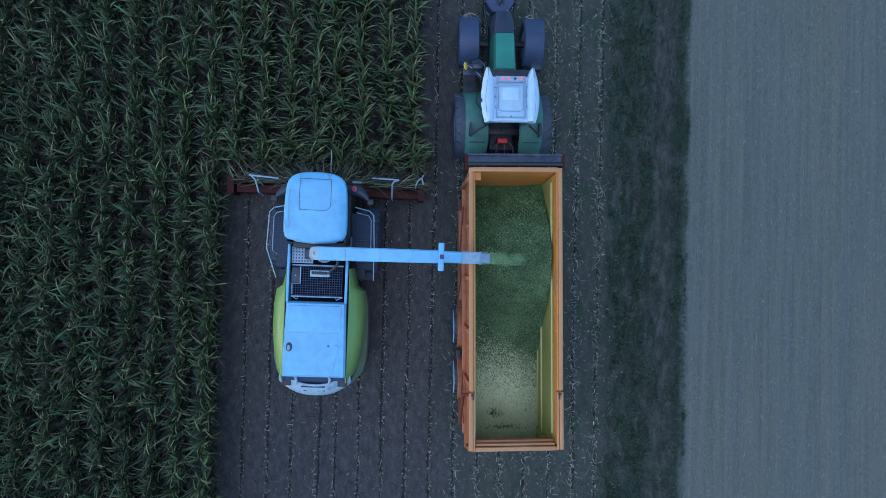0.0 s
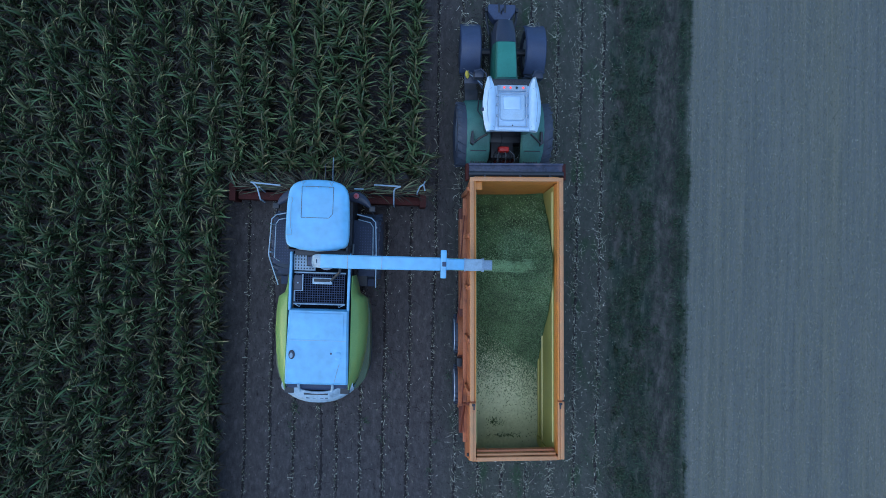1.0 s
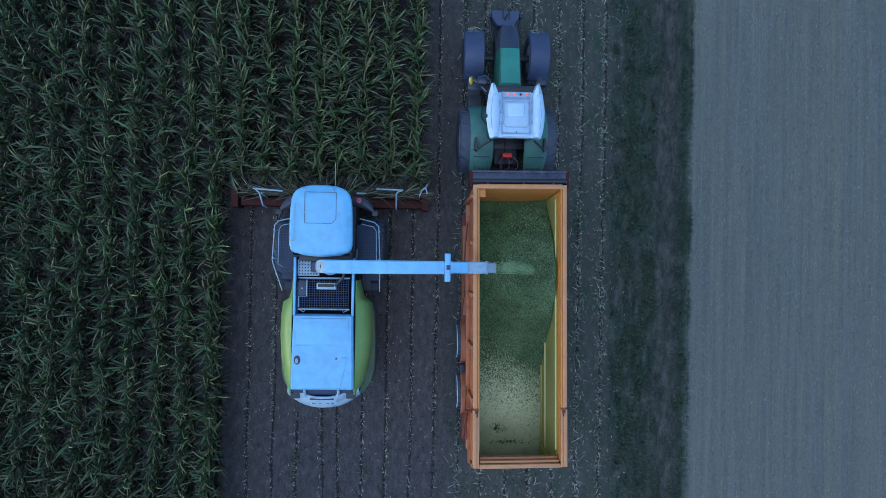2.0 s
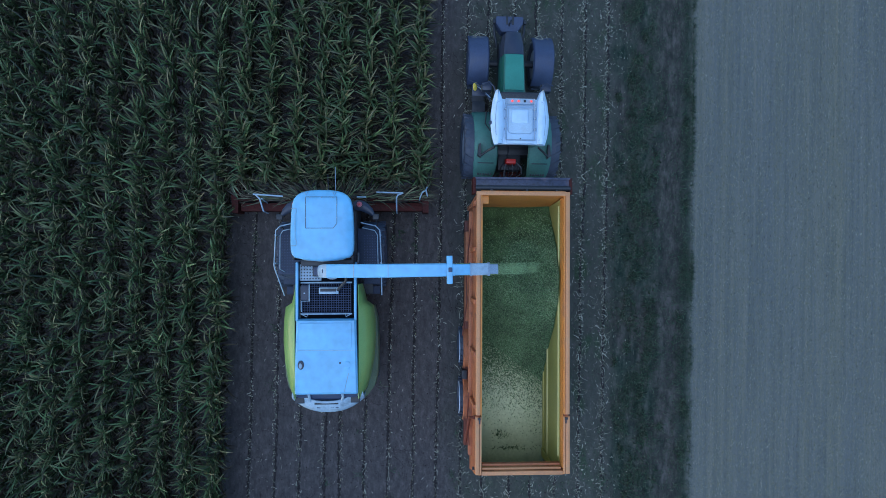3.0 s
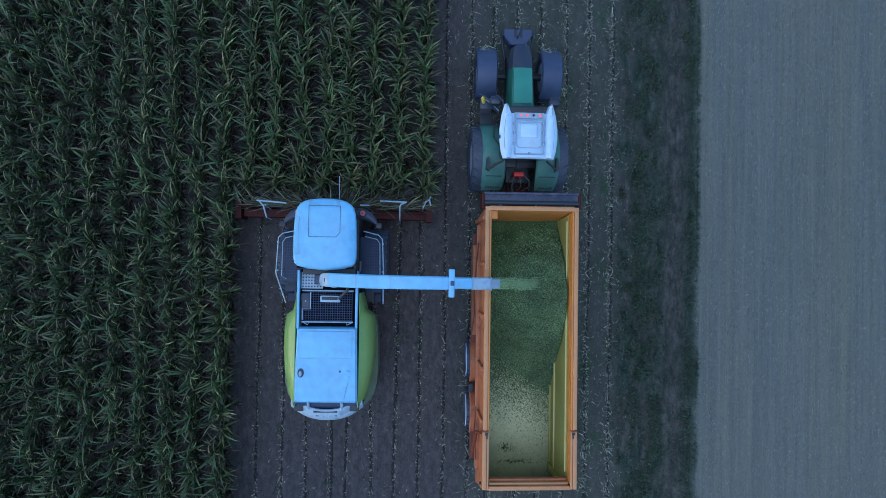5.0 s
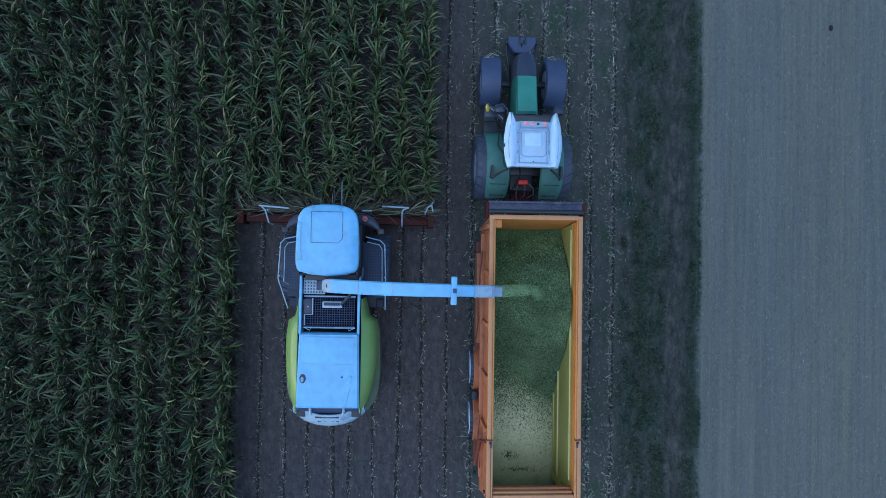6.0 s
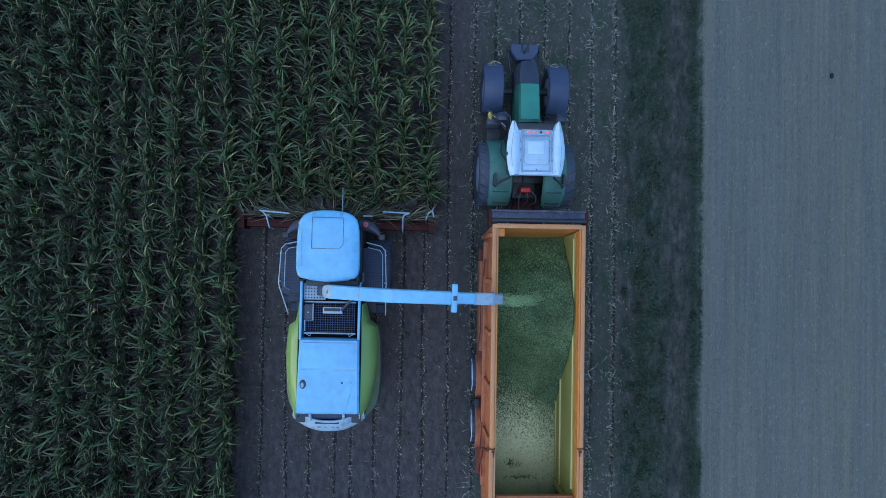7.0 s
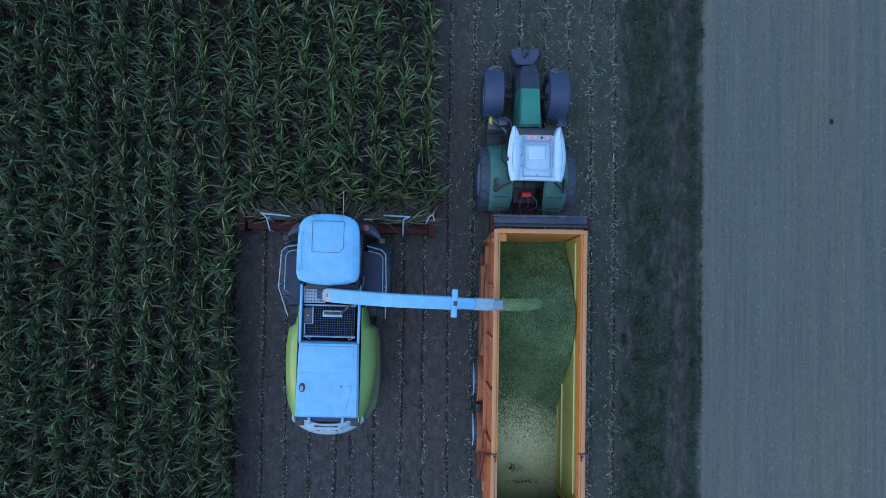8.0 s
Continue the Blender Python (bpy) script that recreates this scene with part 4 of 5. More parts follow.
    for path in ([(-2.28, 0.08, 1.75), (-1.42, 0.02, 1.75)], [(-2.22, 0.07, 1.72), (-2.10, -0.06, 1.7), (-2.04, -0.40, 1.5), (-2.04, -0.42, 0.95)],
                 [(0.75, 0.0, 1.75), (1.02, 0.0, 1.75)], [(1.33, 0.14, 1.75), (2.12, 0.12, 1.75)], [(2.12, 0.12, 1.75), (1.96, 0.06, 1.72), (1.92, -0.02, 1.7), (1.92, -0.40, 1.5), (1.92, -0.42, 0.95)],
                 [(2.80, 0.22, 1.65), (2.70, 0.16, 1.6), (2.62, 0.0, 1.5), (2.62, -0.05, 1.0)], [(2.85, 0.05, 1.5), (2.80, 0.22, 1.65), (2.84, 0.32, 1.5)]):
        part("crop_bar", tubed(path, 0.023), WHITE_WORN, hd, "thin white crop guide tube")
    for x in (-2.04, 1.92):
        part("bar_post", tubed([(x, -0.05, 1.72), (x, -0.12, 0.95)], 0.02), WHITE_WORN, hd)
    part("header_hose", tubed([(0.8, -0.2, 1.0), (1.3, -0.12, 1.12), (2.0, -0.16, 1.05), (2.6, -0.2, 1.0)], 0.014), RED, hd)
    h.scale = (0.975,) * 3
    return h, spout, wheels


# ---------------- tipping trailer: origin on the ground under the top of its front wall ----------------
BED_Z, RIM_Z, TAIL_Y = 1.20, 3.40, -7.42


def heap_height(x, y):
    """The load: a ridge under the spout, running out to a bare bed at the tail."""
    stops = ((0.4, 1.65), (-0.4, 1.75), (-0.75, 1.95), (-1.5, 2.62), (-2.1, 2.98), (-2.9, 2.98), (-3.6, 2.52), (-4.3, 1.85), (-5.0, 1.34), (-5.5, 1.17), (-6.0, 1.10), (-9, 1.05))
    y = y - (0.6 + 0.8 * max(0.0, min(1.0, (-y - 2.4) / 1.6))) * (1.0 - x) / 2
    z = stops[-1][1]
    for (ya, za), (yb, zb) in zip(stops, stops[1:]):
        if yb <= y <= ya:
            z = za + (zb - za) * (ya - y) / (ya - yb)
            break
    z = BED_Z + (z - BED_Z) * (1 - 0.42 * max(0.0, (1.0 - x) / 2) ** 1.2)
    z += 0.32 * max(0.0, min(1.0, (x - 0.35) / 0.6)) * math.exp(-((y + 0.9) / 0.8) ** 2)
    if z > BED_Z + 0.2:
        d = math.hypot(x - 0.35, (y + 2.25) * 0.9)
        z += 0.16 * math.exp(-((d - 0.62) / 0.22) ** 2) - 0.22 * math.exp(-(d / 0.42) ** 2)
    z += 0.05 * noise.noise((x * 1.7, y * 1.7, 3.0)) + 0.02 * noise.noise((x * 7, y * 7, 1.0))
    return z


def chips(rng, count, spot, size=(0.016, 0.05)):
    """Little flat cuttings strewn at spots (x, y, z)."""
    verts, faces = [], []
    for _ in range(count):
        x, y, z = spot()
        a, tilt = rng.uniform(0, 6.28), rng.gauss(0, 0.5)
        w, ln = size[0] * rng.uniform(0.5, 1.3), size[1] * rng.uniform(0.4, 1.3)
        ca, sa = math.cos(a), math.sin(a)
        b = len(verts)
        for u, v in ((-ln, -w), (ln, -w), (ln, w), (-ln, w)):
            verts.append((x + 0.5 * (u * ca - v * sa), y + 0.5 * (u * sa + v * ca), z + 0.5 * (u * math.sin(tilt) + v * math.sin(tilt * 0.7))))
        faces.append((b, b + 1, b + 2, b + 3))
    return verts, faces


def build_trailer():
    t = thing("silage_trailer", "orange high-sided silage trailer half full of chopped maize", "trailer")
    part("bed", boxed(-1.10, 1.10, TAIL_Y - 0.55, -0.2, 1.05, BED_Z, 0.02), BED, t, "pale scoured bed plate")
    for s in (-1, 1):
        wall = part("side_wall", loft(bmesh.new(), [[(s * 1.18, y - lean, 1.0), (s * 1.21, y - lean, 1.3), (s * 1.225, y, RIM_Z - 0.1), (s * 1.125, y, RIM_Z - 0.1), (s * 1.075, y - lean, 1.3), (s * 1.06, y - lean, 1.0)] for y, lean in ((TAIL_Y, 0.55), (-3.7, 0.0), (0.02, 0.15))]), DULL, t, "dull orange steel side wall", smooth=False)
        bmesh_fix(wall)
        # inner lining: pale lower band and orange upper band with lengthwise ledges
        part("lining", sheet(bmesh.new(), [[(s * 1.035, y - lean, BED_Z), (s * 1.05, y - lean * 0.7, 1.9), (s * 1.085, y - lean * 0.15, 3.02)] for y, lean in ((TAIL_Y + 0.06, 0.38), (-3.5, 0.0), (-0.12, 0.16))], 0.02), PALE_WALL, wall, "scoured pale yellow lining")
        part("lining", sheet(bmesh.new(), [[(s * 1.085, y, 3.05), (s * 1.10, y, 3.28)] for y in (TAIL_Y + 0.10, -3.5, -0.12)], 0.02), ORANGE, wall, "orange upper lining")
        part("ledge", boxed(*sorted((s * 1.03, s * 1.08)), TAIL_Y + 0.3, -0.3, 2.90, 2.95, 0.02), PALE_STRIP, wall)
        part("ledge", boxed(*sorted((s * 0.985, s * 1.04)), TAIL_Y - 0.2, -3.6, 1.20, 1.30, 0.02), PALE_WALL, wall)
        part("ledge", boxed(*sorted((s * 0.985, s * 1.04)), TAIL_Y - 0.05, -4.2, 1.75, 1.80, 0.02), PALE_STRIP, wall)
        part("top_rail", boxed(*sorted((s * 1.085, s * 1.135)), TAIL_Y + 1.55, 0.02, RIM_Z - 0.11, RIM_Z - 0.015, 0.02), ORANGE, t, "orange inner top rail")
        part("top_rail", boxed(*sorted((s * 1.137, s * 1.25)), TAIL_Y + 1.55, 0.03, RIM_Z - 0.12, RIM_Z, 0.025), ORANGE_PALE, t, "pale orange outer top rail")
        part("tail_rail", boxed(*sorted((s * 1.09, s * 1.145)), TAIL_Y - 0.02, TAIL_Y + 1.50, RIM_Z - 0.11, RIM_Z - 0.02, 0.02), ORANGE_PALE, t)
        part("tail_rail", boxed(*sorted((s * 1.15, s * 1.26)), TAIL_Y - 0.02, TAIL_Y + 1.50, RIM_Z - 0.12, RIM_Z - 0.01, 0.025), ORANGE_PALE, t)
        hinge = bmesh.new()
        box(hinge, *sorted((s * 1.12, s * 1.20)), TAIL_Y + 1.42, TAIL_Y + 1.48, RIM_Z - 0.04, RIM_Z + 0.02, 0.012)
        box(hinge, *sorted((s * 1.13, s * 1.165)), TAIL_Y + 1.32, TAIL_Y + 1.43, RIM_Z - 0.02, RIM_Z + 0.018, 0.01)
        part("gate_hinge", hinge, BLACK, t, "black pivot of the tailgate")
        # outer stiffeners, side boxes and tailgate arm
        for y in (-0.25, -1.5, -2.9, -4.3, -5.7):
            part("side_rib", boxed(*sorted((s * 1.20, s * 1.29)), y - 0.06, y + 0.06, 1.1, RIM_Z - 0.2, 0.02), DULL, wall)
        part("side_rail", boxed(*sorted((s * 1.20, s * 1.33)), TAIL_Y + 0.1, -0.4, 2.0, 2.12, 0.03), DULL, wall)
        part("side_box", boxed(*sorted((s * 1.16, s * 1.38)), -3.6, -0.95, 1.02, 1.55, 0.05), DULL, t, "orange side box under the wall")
        part("sill", boxed(*sorted((s * 1.10, s * 1.36)), TAIL_Y + 0.05, -0.6, 0.86, 1.06, 0.03), DARK_ORANGE, t, "dark red-orange sill beam")
        part("tail_ram", tubed([(s * 1.36, TAIL_Y + 0.25, 1.5), (s * 1.34, TAIL_Y + 1.3, 2.6), (s * 1.27, TAIL_Y + 1.44, 3.2)], 0.045), DARK_ORANGE, t, "dark red-orange tailgate ram")
        part("side_hose", tubed([(s * 1.30, -0.9, 2.25), (s * 1.38, -2.2, 1.9), (s * 1.35, -3.0, 1.75), (s * 1.46, -4.0, 1.62)], 0.018), DARK_ORANGE, t, "rust-coloured hose")
        part("side_hose", tubed([(s * 1.31, TAIL_Y + 0.4, 2.2), (s * 1.35, TAIL_Y + 1.2, 2.05), (s * 1.33, TAIL_Y + 1.9, 2.3)], 0.018), DARK_ORANGE, t)
        for y in (-4.44, -5.98):
            rows = []
            for i in range(9):
                a = radians(25 + 130 * i / 8)
                rows.append([(s * 1.12, y + 0.72 * math.cos(a), 0.62 + 0.74 * math.sin(a)), (s * 1.37, y + 0.72 * math.cos(a), 0.62 + 0.74 * math.sin(a)), (s * 1.40, y + 0.70 * math.cos(a), 0.60 + 0.70 * math.sin(a))])
            part("mudguard", sheet(bmesh.new(), rows, 0.02), DULL, t, "rounded orange mudguard")
        # Thin pale arcs added over the wheels to carry their bright highlight.
        for y in (-4.44, -5.98):
            arc = [(s * 1.475, y + 0.50 * math.cos(radians(a)), 0.60 + 0.50 * math.sin(radians(a))) for a in range(20, 161, 14)]
            part("guard_highlight", tubed(arc, 0.03), RIM_GREY, t, "pale arc for the highlight along the wheel guard")
        part("guard_bracket", boxed(*sorted((s * 1.28, s * 1.44)), -5.34, -5.08, 0.95, 1.25, 0.03), BLACK, t)
        part("side_marker", boxed(*sorted((s * 1.25, s * 1.31)), TAIL_Y + 0.02, TAIL_Y + 0.10, RIM_Z - 0.35, RIM_Z - 0.28, 0.02), BLACK, t)
    # front wall, raked, with the rolled cover on its headboard
    front = part("front_wall", loft(bmesh.new(), [[(-1.13, -0.06, RIM_Z - 0.02), (1.13, -0.06, RIM_Z - 0.02), (1.13, 0.05, RIM_Z - 0.02), (-1.13, 0.05, RIM_Z - 0.02)],
                                                  [(-1.10, -0.30, BED_Z), (1.10, -0.30, BED_Z), (1.10, -0.05, 1.0), (-1.10, -0.05, 1.0)]]), ORANGE, t, "orange front wall, inside showing")
    bmesh_fix(front)
    part("front_rail", boxed(-1.25, 1.25, -0.07, 0.035, RIM_Z - 0.09, RIM_Z + 0.005, 0.02), ORANGE_PALE, t, "pale orange front top rail")
    # Plate added in place of the triangular shading in this corner.
    part("corner_shade_plate", boxed(-1.16, -0.90, -0.30, -0.06, RIM_Z - 0.14, RIM_Z - 0.10, 0.02, top=(0.02, 0.02)), ORANGE, t)
    head = part("headboard", boxed(-1.30, 1.30, 0.09, 0.40, 3.12, 3.26, 0.05), HEADBOARD, t, "dark grey-blue headboard with rolled cover")
    part("cover_roll", tubed([(-1.27, 0.14, 3.30), (1.27, 0.14, 3.30)], 0.06, 12), BLACK, head)
    part("head_lip", boxed(-1.29, 1.29, 0.37, 0.43, 3.05, 3.30, 0.02), HEADBOARD, head)
    for x in (-1.30, 1.30):
        part("head_bracket", boxed(x - 0.04, x + 0.04, -0.02, 0.42, 2.9, 3.30, 0.02), RED, head, "dark red bracket")
    for x in (-0.85, 0.1, 0.9):
        part("head_clip", boxed(x - 0.03, x + 0.03, 0.04, 0.10, 3.25, 3.37, 0.01), BLACK, head)
    # tailgate hung from the pivots
    gate = part("tailgate", loft(bmesh.new(), [[(-1.16, y, z), (1.16, y, z), (1.16, y - 0.08, z), (-1.16, y - 0.08, z)] for y, z in ((TAIL_Y - 0.55, 1.0), (TAIL_Y - 0.31, 2.2), (TAIL_Y + 0.0, RIM_Z - 0.18))]), ORANGE, t, "orange tailgate leaning out at the bottom")
    bmesh_fix(gate)
    part("gate_lining", sheet(bmesh.new(), [[(x, TAIL_Y - 0.50, 1.2), (x, TAIL_Y - 0.25, 2.2), (x, TAIL_Y + 0.07, RIM_Z - 0.2)] for x in (-1.0, 0, 1.0)], 0.02), PALE_WALL, gate)
    part("gate_rail", boxed(-1.085, 1.085, TAIL_Y - 0.05, TAIL_Y + 0.06, RIM_Z - 0.16, RIM_Z - 0.05, 0.025), ORANGE_PALE, gate, "pale orange gate rail")
    part("gate_ledge", boxed(-1.06, 1.06, TAIL_Y + 0.065, TAIL_Y + 0.13, RIM_Z - 0.26, RIM_Z - 0.14, 0.02), ORANGE_PALE, gate)
    part("gate_ledge", boxed(-1.05, 1.05, TAIL_Y + 0.135, TAIL_Y + 0.20, RIM_Z - 0.40, RIM_Z - 0.24, 0.02), DULL, gate)
    part("gate_corner", boxed(0.96, 1.04, TAIL_Y - 0.25, TAIL_Y + 0.02, 1.2, 2.3, 0.03, top=(0.02, 0.05)), PALE_WALL, t)
    part("gate_corner", boxed(-1.04, -0.96, TAIL_Y - 0.25, TAIL_Y + 0.02, 1.2, 2.3, 0.03, top=(0.02, 0.05)), PALE_WALL, t)
    # chassis, drawbar, axles
    part("chassis", boxed(-0.55, 0.55, TAIL_Y + 0.1, 0.2, 0.72, 1.04, 0.04), DARK_ORANGE, t)
    bm = bmesh.new()
    loft(bm, [[(-0.45, 0.1, 0.70), (0.45, 0.1, 0.70), (0.45, 0.1, 0.98), (-0.45, 0.1, 0.98)], [(-0.10, 1.55, 0.55), (0.10, 1.55, 0.55), (0.10, 1.55, 0.72), (-0.10, 1.55, 0.72)]])
    bmesh_fix(part("drawbar", bm, RED, t, "dark red drawbar"))
    part("drawbar_hose", tubed([(-0.2, 0.3, 1.3), (-0.15, 1.0, 1.1), (-0.05, 1.7, 1.3)], 0.03), BLACK, t)
    wheels = []
    for y in (-4.44, -5.98):
        part("axle", tubed([(-1.2, y, 0.60), (1.2, y, 0.60)], 0.07), BLACK, t)
        for s in (-1, 1):
            wheels.append((wheel("wheel", t, (s * 1.25, y, 0.60), 0.60, 0.50, 20), 0.60))
    return t, wheels


def bmesh_fix(ob):
    bm = bmesh.new()
    bm.from_mesh(ob.data)
    bmesh.ops.recalc_face_normals(bm, faces=bm.faces)
    bm.to_mesh(ob.data)
    bm.free()


def build_load():
    load = thing("maize_load", "heap of freshly chopped green maize in the trailer", "chopped maize", kind="stuff")
    nx, ny = 60, 190
    verts, faces = [], []
    for j in range(ny + 1):
        y = -0.22 - 6.0 * j / ny
        for i in range(nx + 1):
            x = -1.015 + 2.03 * i / nx
            xx = x * 1.03 / 1.015
            verts.append((xx, y, heap_height(xx, y)))
    for j in range(ny):
        for i in range(nx):
            a = j * (nx + 1) + i
            faces.append((a, a + nx + 1, a + nx + 2, a + 1))
    heap = joined("heap", verts, faces, [CHOP], None, True)
    heap.parent = load
    tagged(heap, "", kind="stuff")
    rng = random.Random(12)

    def on_heap():
        while True:
            x, y = rng.uniform(-1.0, 1.0), rng.uniform(-6.2, -0.3)
            bare = BED_Z - heap_height(x, y)
            if bare > 0 and rng.random() > 0.5 * math.exp(-bare / 0.03):
                continue
            if rng.random() < 0.05 + 0.95 * max(0.0, min(1.0, (-y - 0.6) / 2.2 + 0.25 * x)):
                break
        return x, y, max(BED_Z, heap_height(x, y)) + 0.012

    def on_bed():
        while True:
            x, y = rng.uniform(-1.0, 0.97), -3.6 - abs(rng.gauss(0, 1.25))
            keep = math.exp(min(0.0, (y + 4.8)) * 0.65) + 1.0 * max(0.0, min(1.0, (x - 0.30) / 0.4)) + 0.5 * max(0.0, noise.noise((x * 2.2, y * 2.2, 7.0)))
            if y > -7.6 and rng.random() < keep:
                return x, y, BED_Z + 0.012
    v, f = chips(rng, 34000, on_heap, (0.014, 0.032))
    ob = joined("heap_chips", v, f, [CHIP])
    ob.parent = load
    tagged(ob, "", kind="stuff")
    v, f = chips(rng, 15000, on_bed, (0.011, 0.03))
    ob = joined("bed_chips", v, f, [CHIP])
    ob.parent = load
    tagged(ob, "", kind="stuff")
    v, f = chips(rng, 8000, on_bed, (0.012, 0.034))

    def clump():
        c = rng.choice(((-0.30, -7.0, 0.15, 0.07), (0.05, -7.4, 0.28, 0.035), (-0.9, -5.2, 0.03, 0.5)))
        return c[0] + rng.gauss(0, c[2]), max(-7.75, c[1] + rng.gauss(0, c[3])), BED_Z + 0.014
    v2, f2 = chips(rng, 260, clump, (0.016, 0.045))
    f += [tuple(i + len(v) for i in q) for q in f2]
    ob = joined("bed_chips", v + v2, f, [CHOP])
    ob.parent = load
    tagged(ob, "", kind="stuff")
    return load


# ---------------- tractor: origin on the ground under the front of its cab roof ----------------
def build_tractor():
    t = thing("tractor", "dark green farm tractor with white cab roof towing a trailer", "tractor")
    # bonnet: narrow, tapering and falling to the nose
    def bonnet(y0, y1, n, mat, label):
        secs = []
        for i in range(n + 1):
            y = y0 + (y1 - y0) * i / n
            u = (y - 0.25) / 1.85
            w = 0.365 - 0.05 * u - 0.10 * max(0, u - 0.8) * 5 * 0.6
            z = 2.06 - 0.16 * u - 0.32 * max(0, u - 0.75)
            secs.append([(-w, y, 1.05), (-w - 0.02, y, z - 0.35), (-w + 0.05, y, z - 0.06), (-w + 0.13, y, z), (0, y, z + 0.02), (w - 0.13, y, z), (w - 0.05, y, z - 0.06), (w + 0.02, y, z - 0.35), (w, y, 1.05)])
        bm = loft(bmesh.new(), secs)
        bmesh.ops.recalc_face_normals(bm, faces=bm.faces)
        return part("bonnet", bm, mat, t, label)
    hood = bonnet(0.22, 1.37, 8, GREEN, "dark green bonnet sides")
    part("bonnet_seam", boxed(-0.20, 0.20, 0.42, 0.435, 2.035, 2.06, 0.004), BLACK, hood)
    # The bonnet's top is paler than its sides.
    rows = []
    for i in range(9):
        y = 0.30 + 1.05 * i / 8
        u = (y - 0.25) / 1.85
        w, z = 0.275 - 0.03 * u, 2.088 - 0.16 * u - 0.32 * max(0, u - 0.75)
        rows.append([(-w, y, z - 0.012), (0, y, z), (w, y, z - 0.012)])
    part("bonnet_top", sheet(bmesh.new(), rows, 0.02), GREEN_PALE, hood, "paler green bonnet top")
    bonnet(1.375, 2.06, 7, NOSE, "dark bonnet nose")
    part("nose_badge", boxed(0.10, 0.13, 1.80, 2.10, 1.72, 1.80, 0.008), STEEL, t)
    part("engine_block", boxed(-0.34, 0.34, 0.0, 2.0, 0.7, 1.15, 0.05), BLACK, t)
    part("front_axle", tubed([(-0.9, 1.45, 0.78), (0.9, 1.45, 0.78)], 0.11), BLACK, t)
    # front weight block with its slots
    bm = bmesh.new()
    loft(bm, [[(-0.43, 2.80, z), (0.41, 2.80, z), (0.41, 2.60, z), (0.22, 2.32, z), (-0.24, 2.32, z), (-0.43, 2.60, z)] for z in (0.72, 1.12)])
    bmesh.ops.recalc_face_normals(bm, faces=bm.faces)
    bmesh.ops.bevel(bm, geom=list(bm.edges), offset=0.02, segments=2, affect="EDGES")
    weight = part("front_weight", bm, GREY_BLUE, t, "grey-blue front weight block")
    for x in (-0.12, 0.06):
        part("weight_slot", boxed(x, x + 0.06, 2.55, 2.82, 1.10, 1.14, 0.01), BLACK, weight)
    part("weight_hook", tubed([(-0.03, 2.50, 1.1), (-0.03, 2.56, 1.2), (0.03, 2.62, 1.18), (0.03, 2.70, 1.1)], 0.02), BLACK, weight)
    for s in (-1, 1):
        part("front_link", tubed([(s * 0.36, 1.95, 0.8), (s * 0.46, 2.40, 0.95), (s * 0.46, 2.78, 0.9)], 0.04), BLACK, t)
        part("link_ball", boxed(*sorted((s * 0.43, s * 0.51)), 2.60, 2.72, 0.98, 1.08, 0.03), BLACK, t)
    wheels = []
    for s in (-1, 1):
        wheels.append((wheel("wheel", t, (s * 0.98, 1.45, 0.76), 0.76, 0.54, 20), 0.76))
        wheels.append((wheel("wheel", t, (s * 1.10, -1.17, 0.98), 0.98, 0.64, 22), 0.98))
        rows = []
        for i in range(11):
            a = radians(18 + 140 * i / 10)
            y, z = 1.45 + 0.80 * math.cos(a), 0.76 + 0.80 * math.sin(a)
            rows.append([(s * 0.66, y, z - 0.06), (s * 0.70, y, z), (s * 0.98, y, z + 0.025), (s * 1.26, y, z), (s * 1.29, y, z - 0.06)])
        guard = part("front_mudguard", sheet(bmesh.new(), rows, 0.025), GREY_BLUE, t, "dark grey-blue front mudguard")
        rng = random.Random(40 + s)
        for k in range(7):
            x0 = s * 0.98 + rng.uniform(-0.26, 0.0)
            bm = tubed([(x0, 2.10 + rng.uniform(-0.06, 0.05), 1.24), (x0 + 0.14, 2.13 + rng.uniform(-0.1, 0.12), 1.28), (x0 + rng.uniform(0.2, 0.34), 2.06 + rng.uniform(-0.12, 0.1), 1.24)], 0.009, 5)
            part("caught_stalk", bm, HOSE if k % 3 else STRAW, guard, "pale maize scrap caught on the mudguard")
        # rear fenders
        rows = []
        for i in range(11):
            a = radians(-6 + 165 * i / 10)
            y, z = -1.17 + 1.04 * math.cos(a), 0.96 + 1.02 * math.sin(a)
            k = max(0.0, (i - 7.5) / 2.5) ** 2
            rows.append([(s * (0.78 + (x - 0.78) * (1 - 0.22 * k)), y, z + dz) for x, dz in ((0.44, -0.05), (0.48, 0.02), (0.72, 0.05), (1.0, 0.03), (1.12, -0.02), (1.16, -0.14))])
        fender = part("rear_fender", sheet(bmesh.new(), rows, 0.03), GREEN_DUSTY, t, "dusty green rear fender")
        part("fender_slot", boxed(*sorted((s * 0.56, s * 1.02)), -1.80, -1.775, 1.80, 1.84, 0.008), BLACK, fender)
        for k in range(6):
            x = s * (0.60 + 0.075 * k)
            part("fender_button", boxed(x - 0.018, x + 0.018, -2.10, -2.02, 1.45, 1.53, 0.008), BLACK, fender)
        part("lamp_stalk", tubed([(s * 0.62, -1.44, 2.5), (s * 0.80, -1.52, 2.3), (s * 0.98, -1.64, 2.15)], 0.032, 6), BLACK, fender, "black slanted lamp stalk")
        part("rear_lamp", loft(bmesh.new(), [[(s * x, y, z) for x, y in ((0.97, -1.28), (1.02, -1.30), (1.05, -1.62), (0.96, -1.68))] for z in (1.98, 2.2)]), BLACK, fender, "tall black rear lamp cluster")
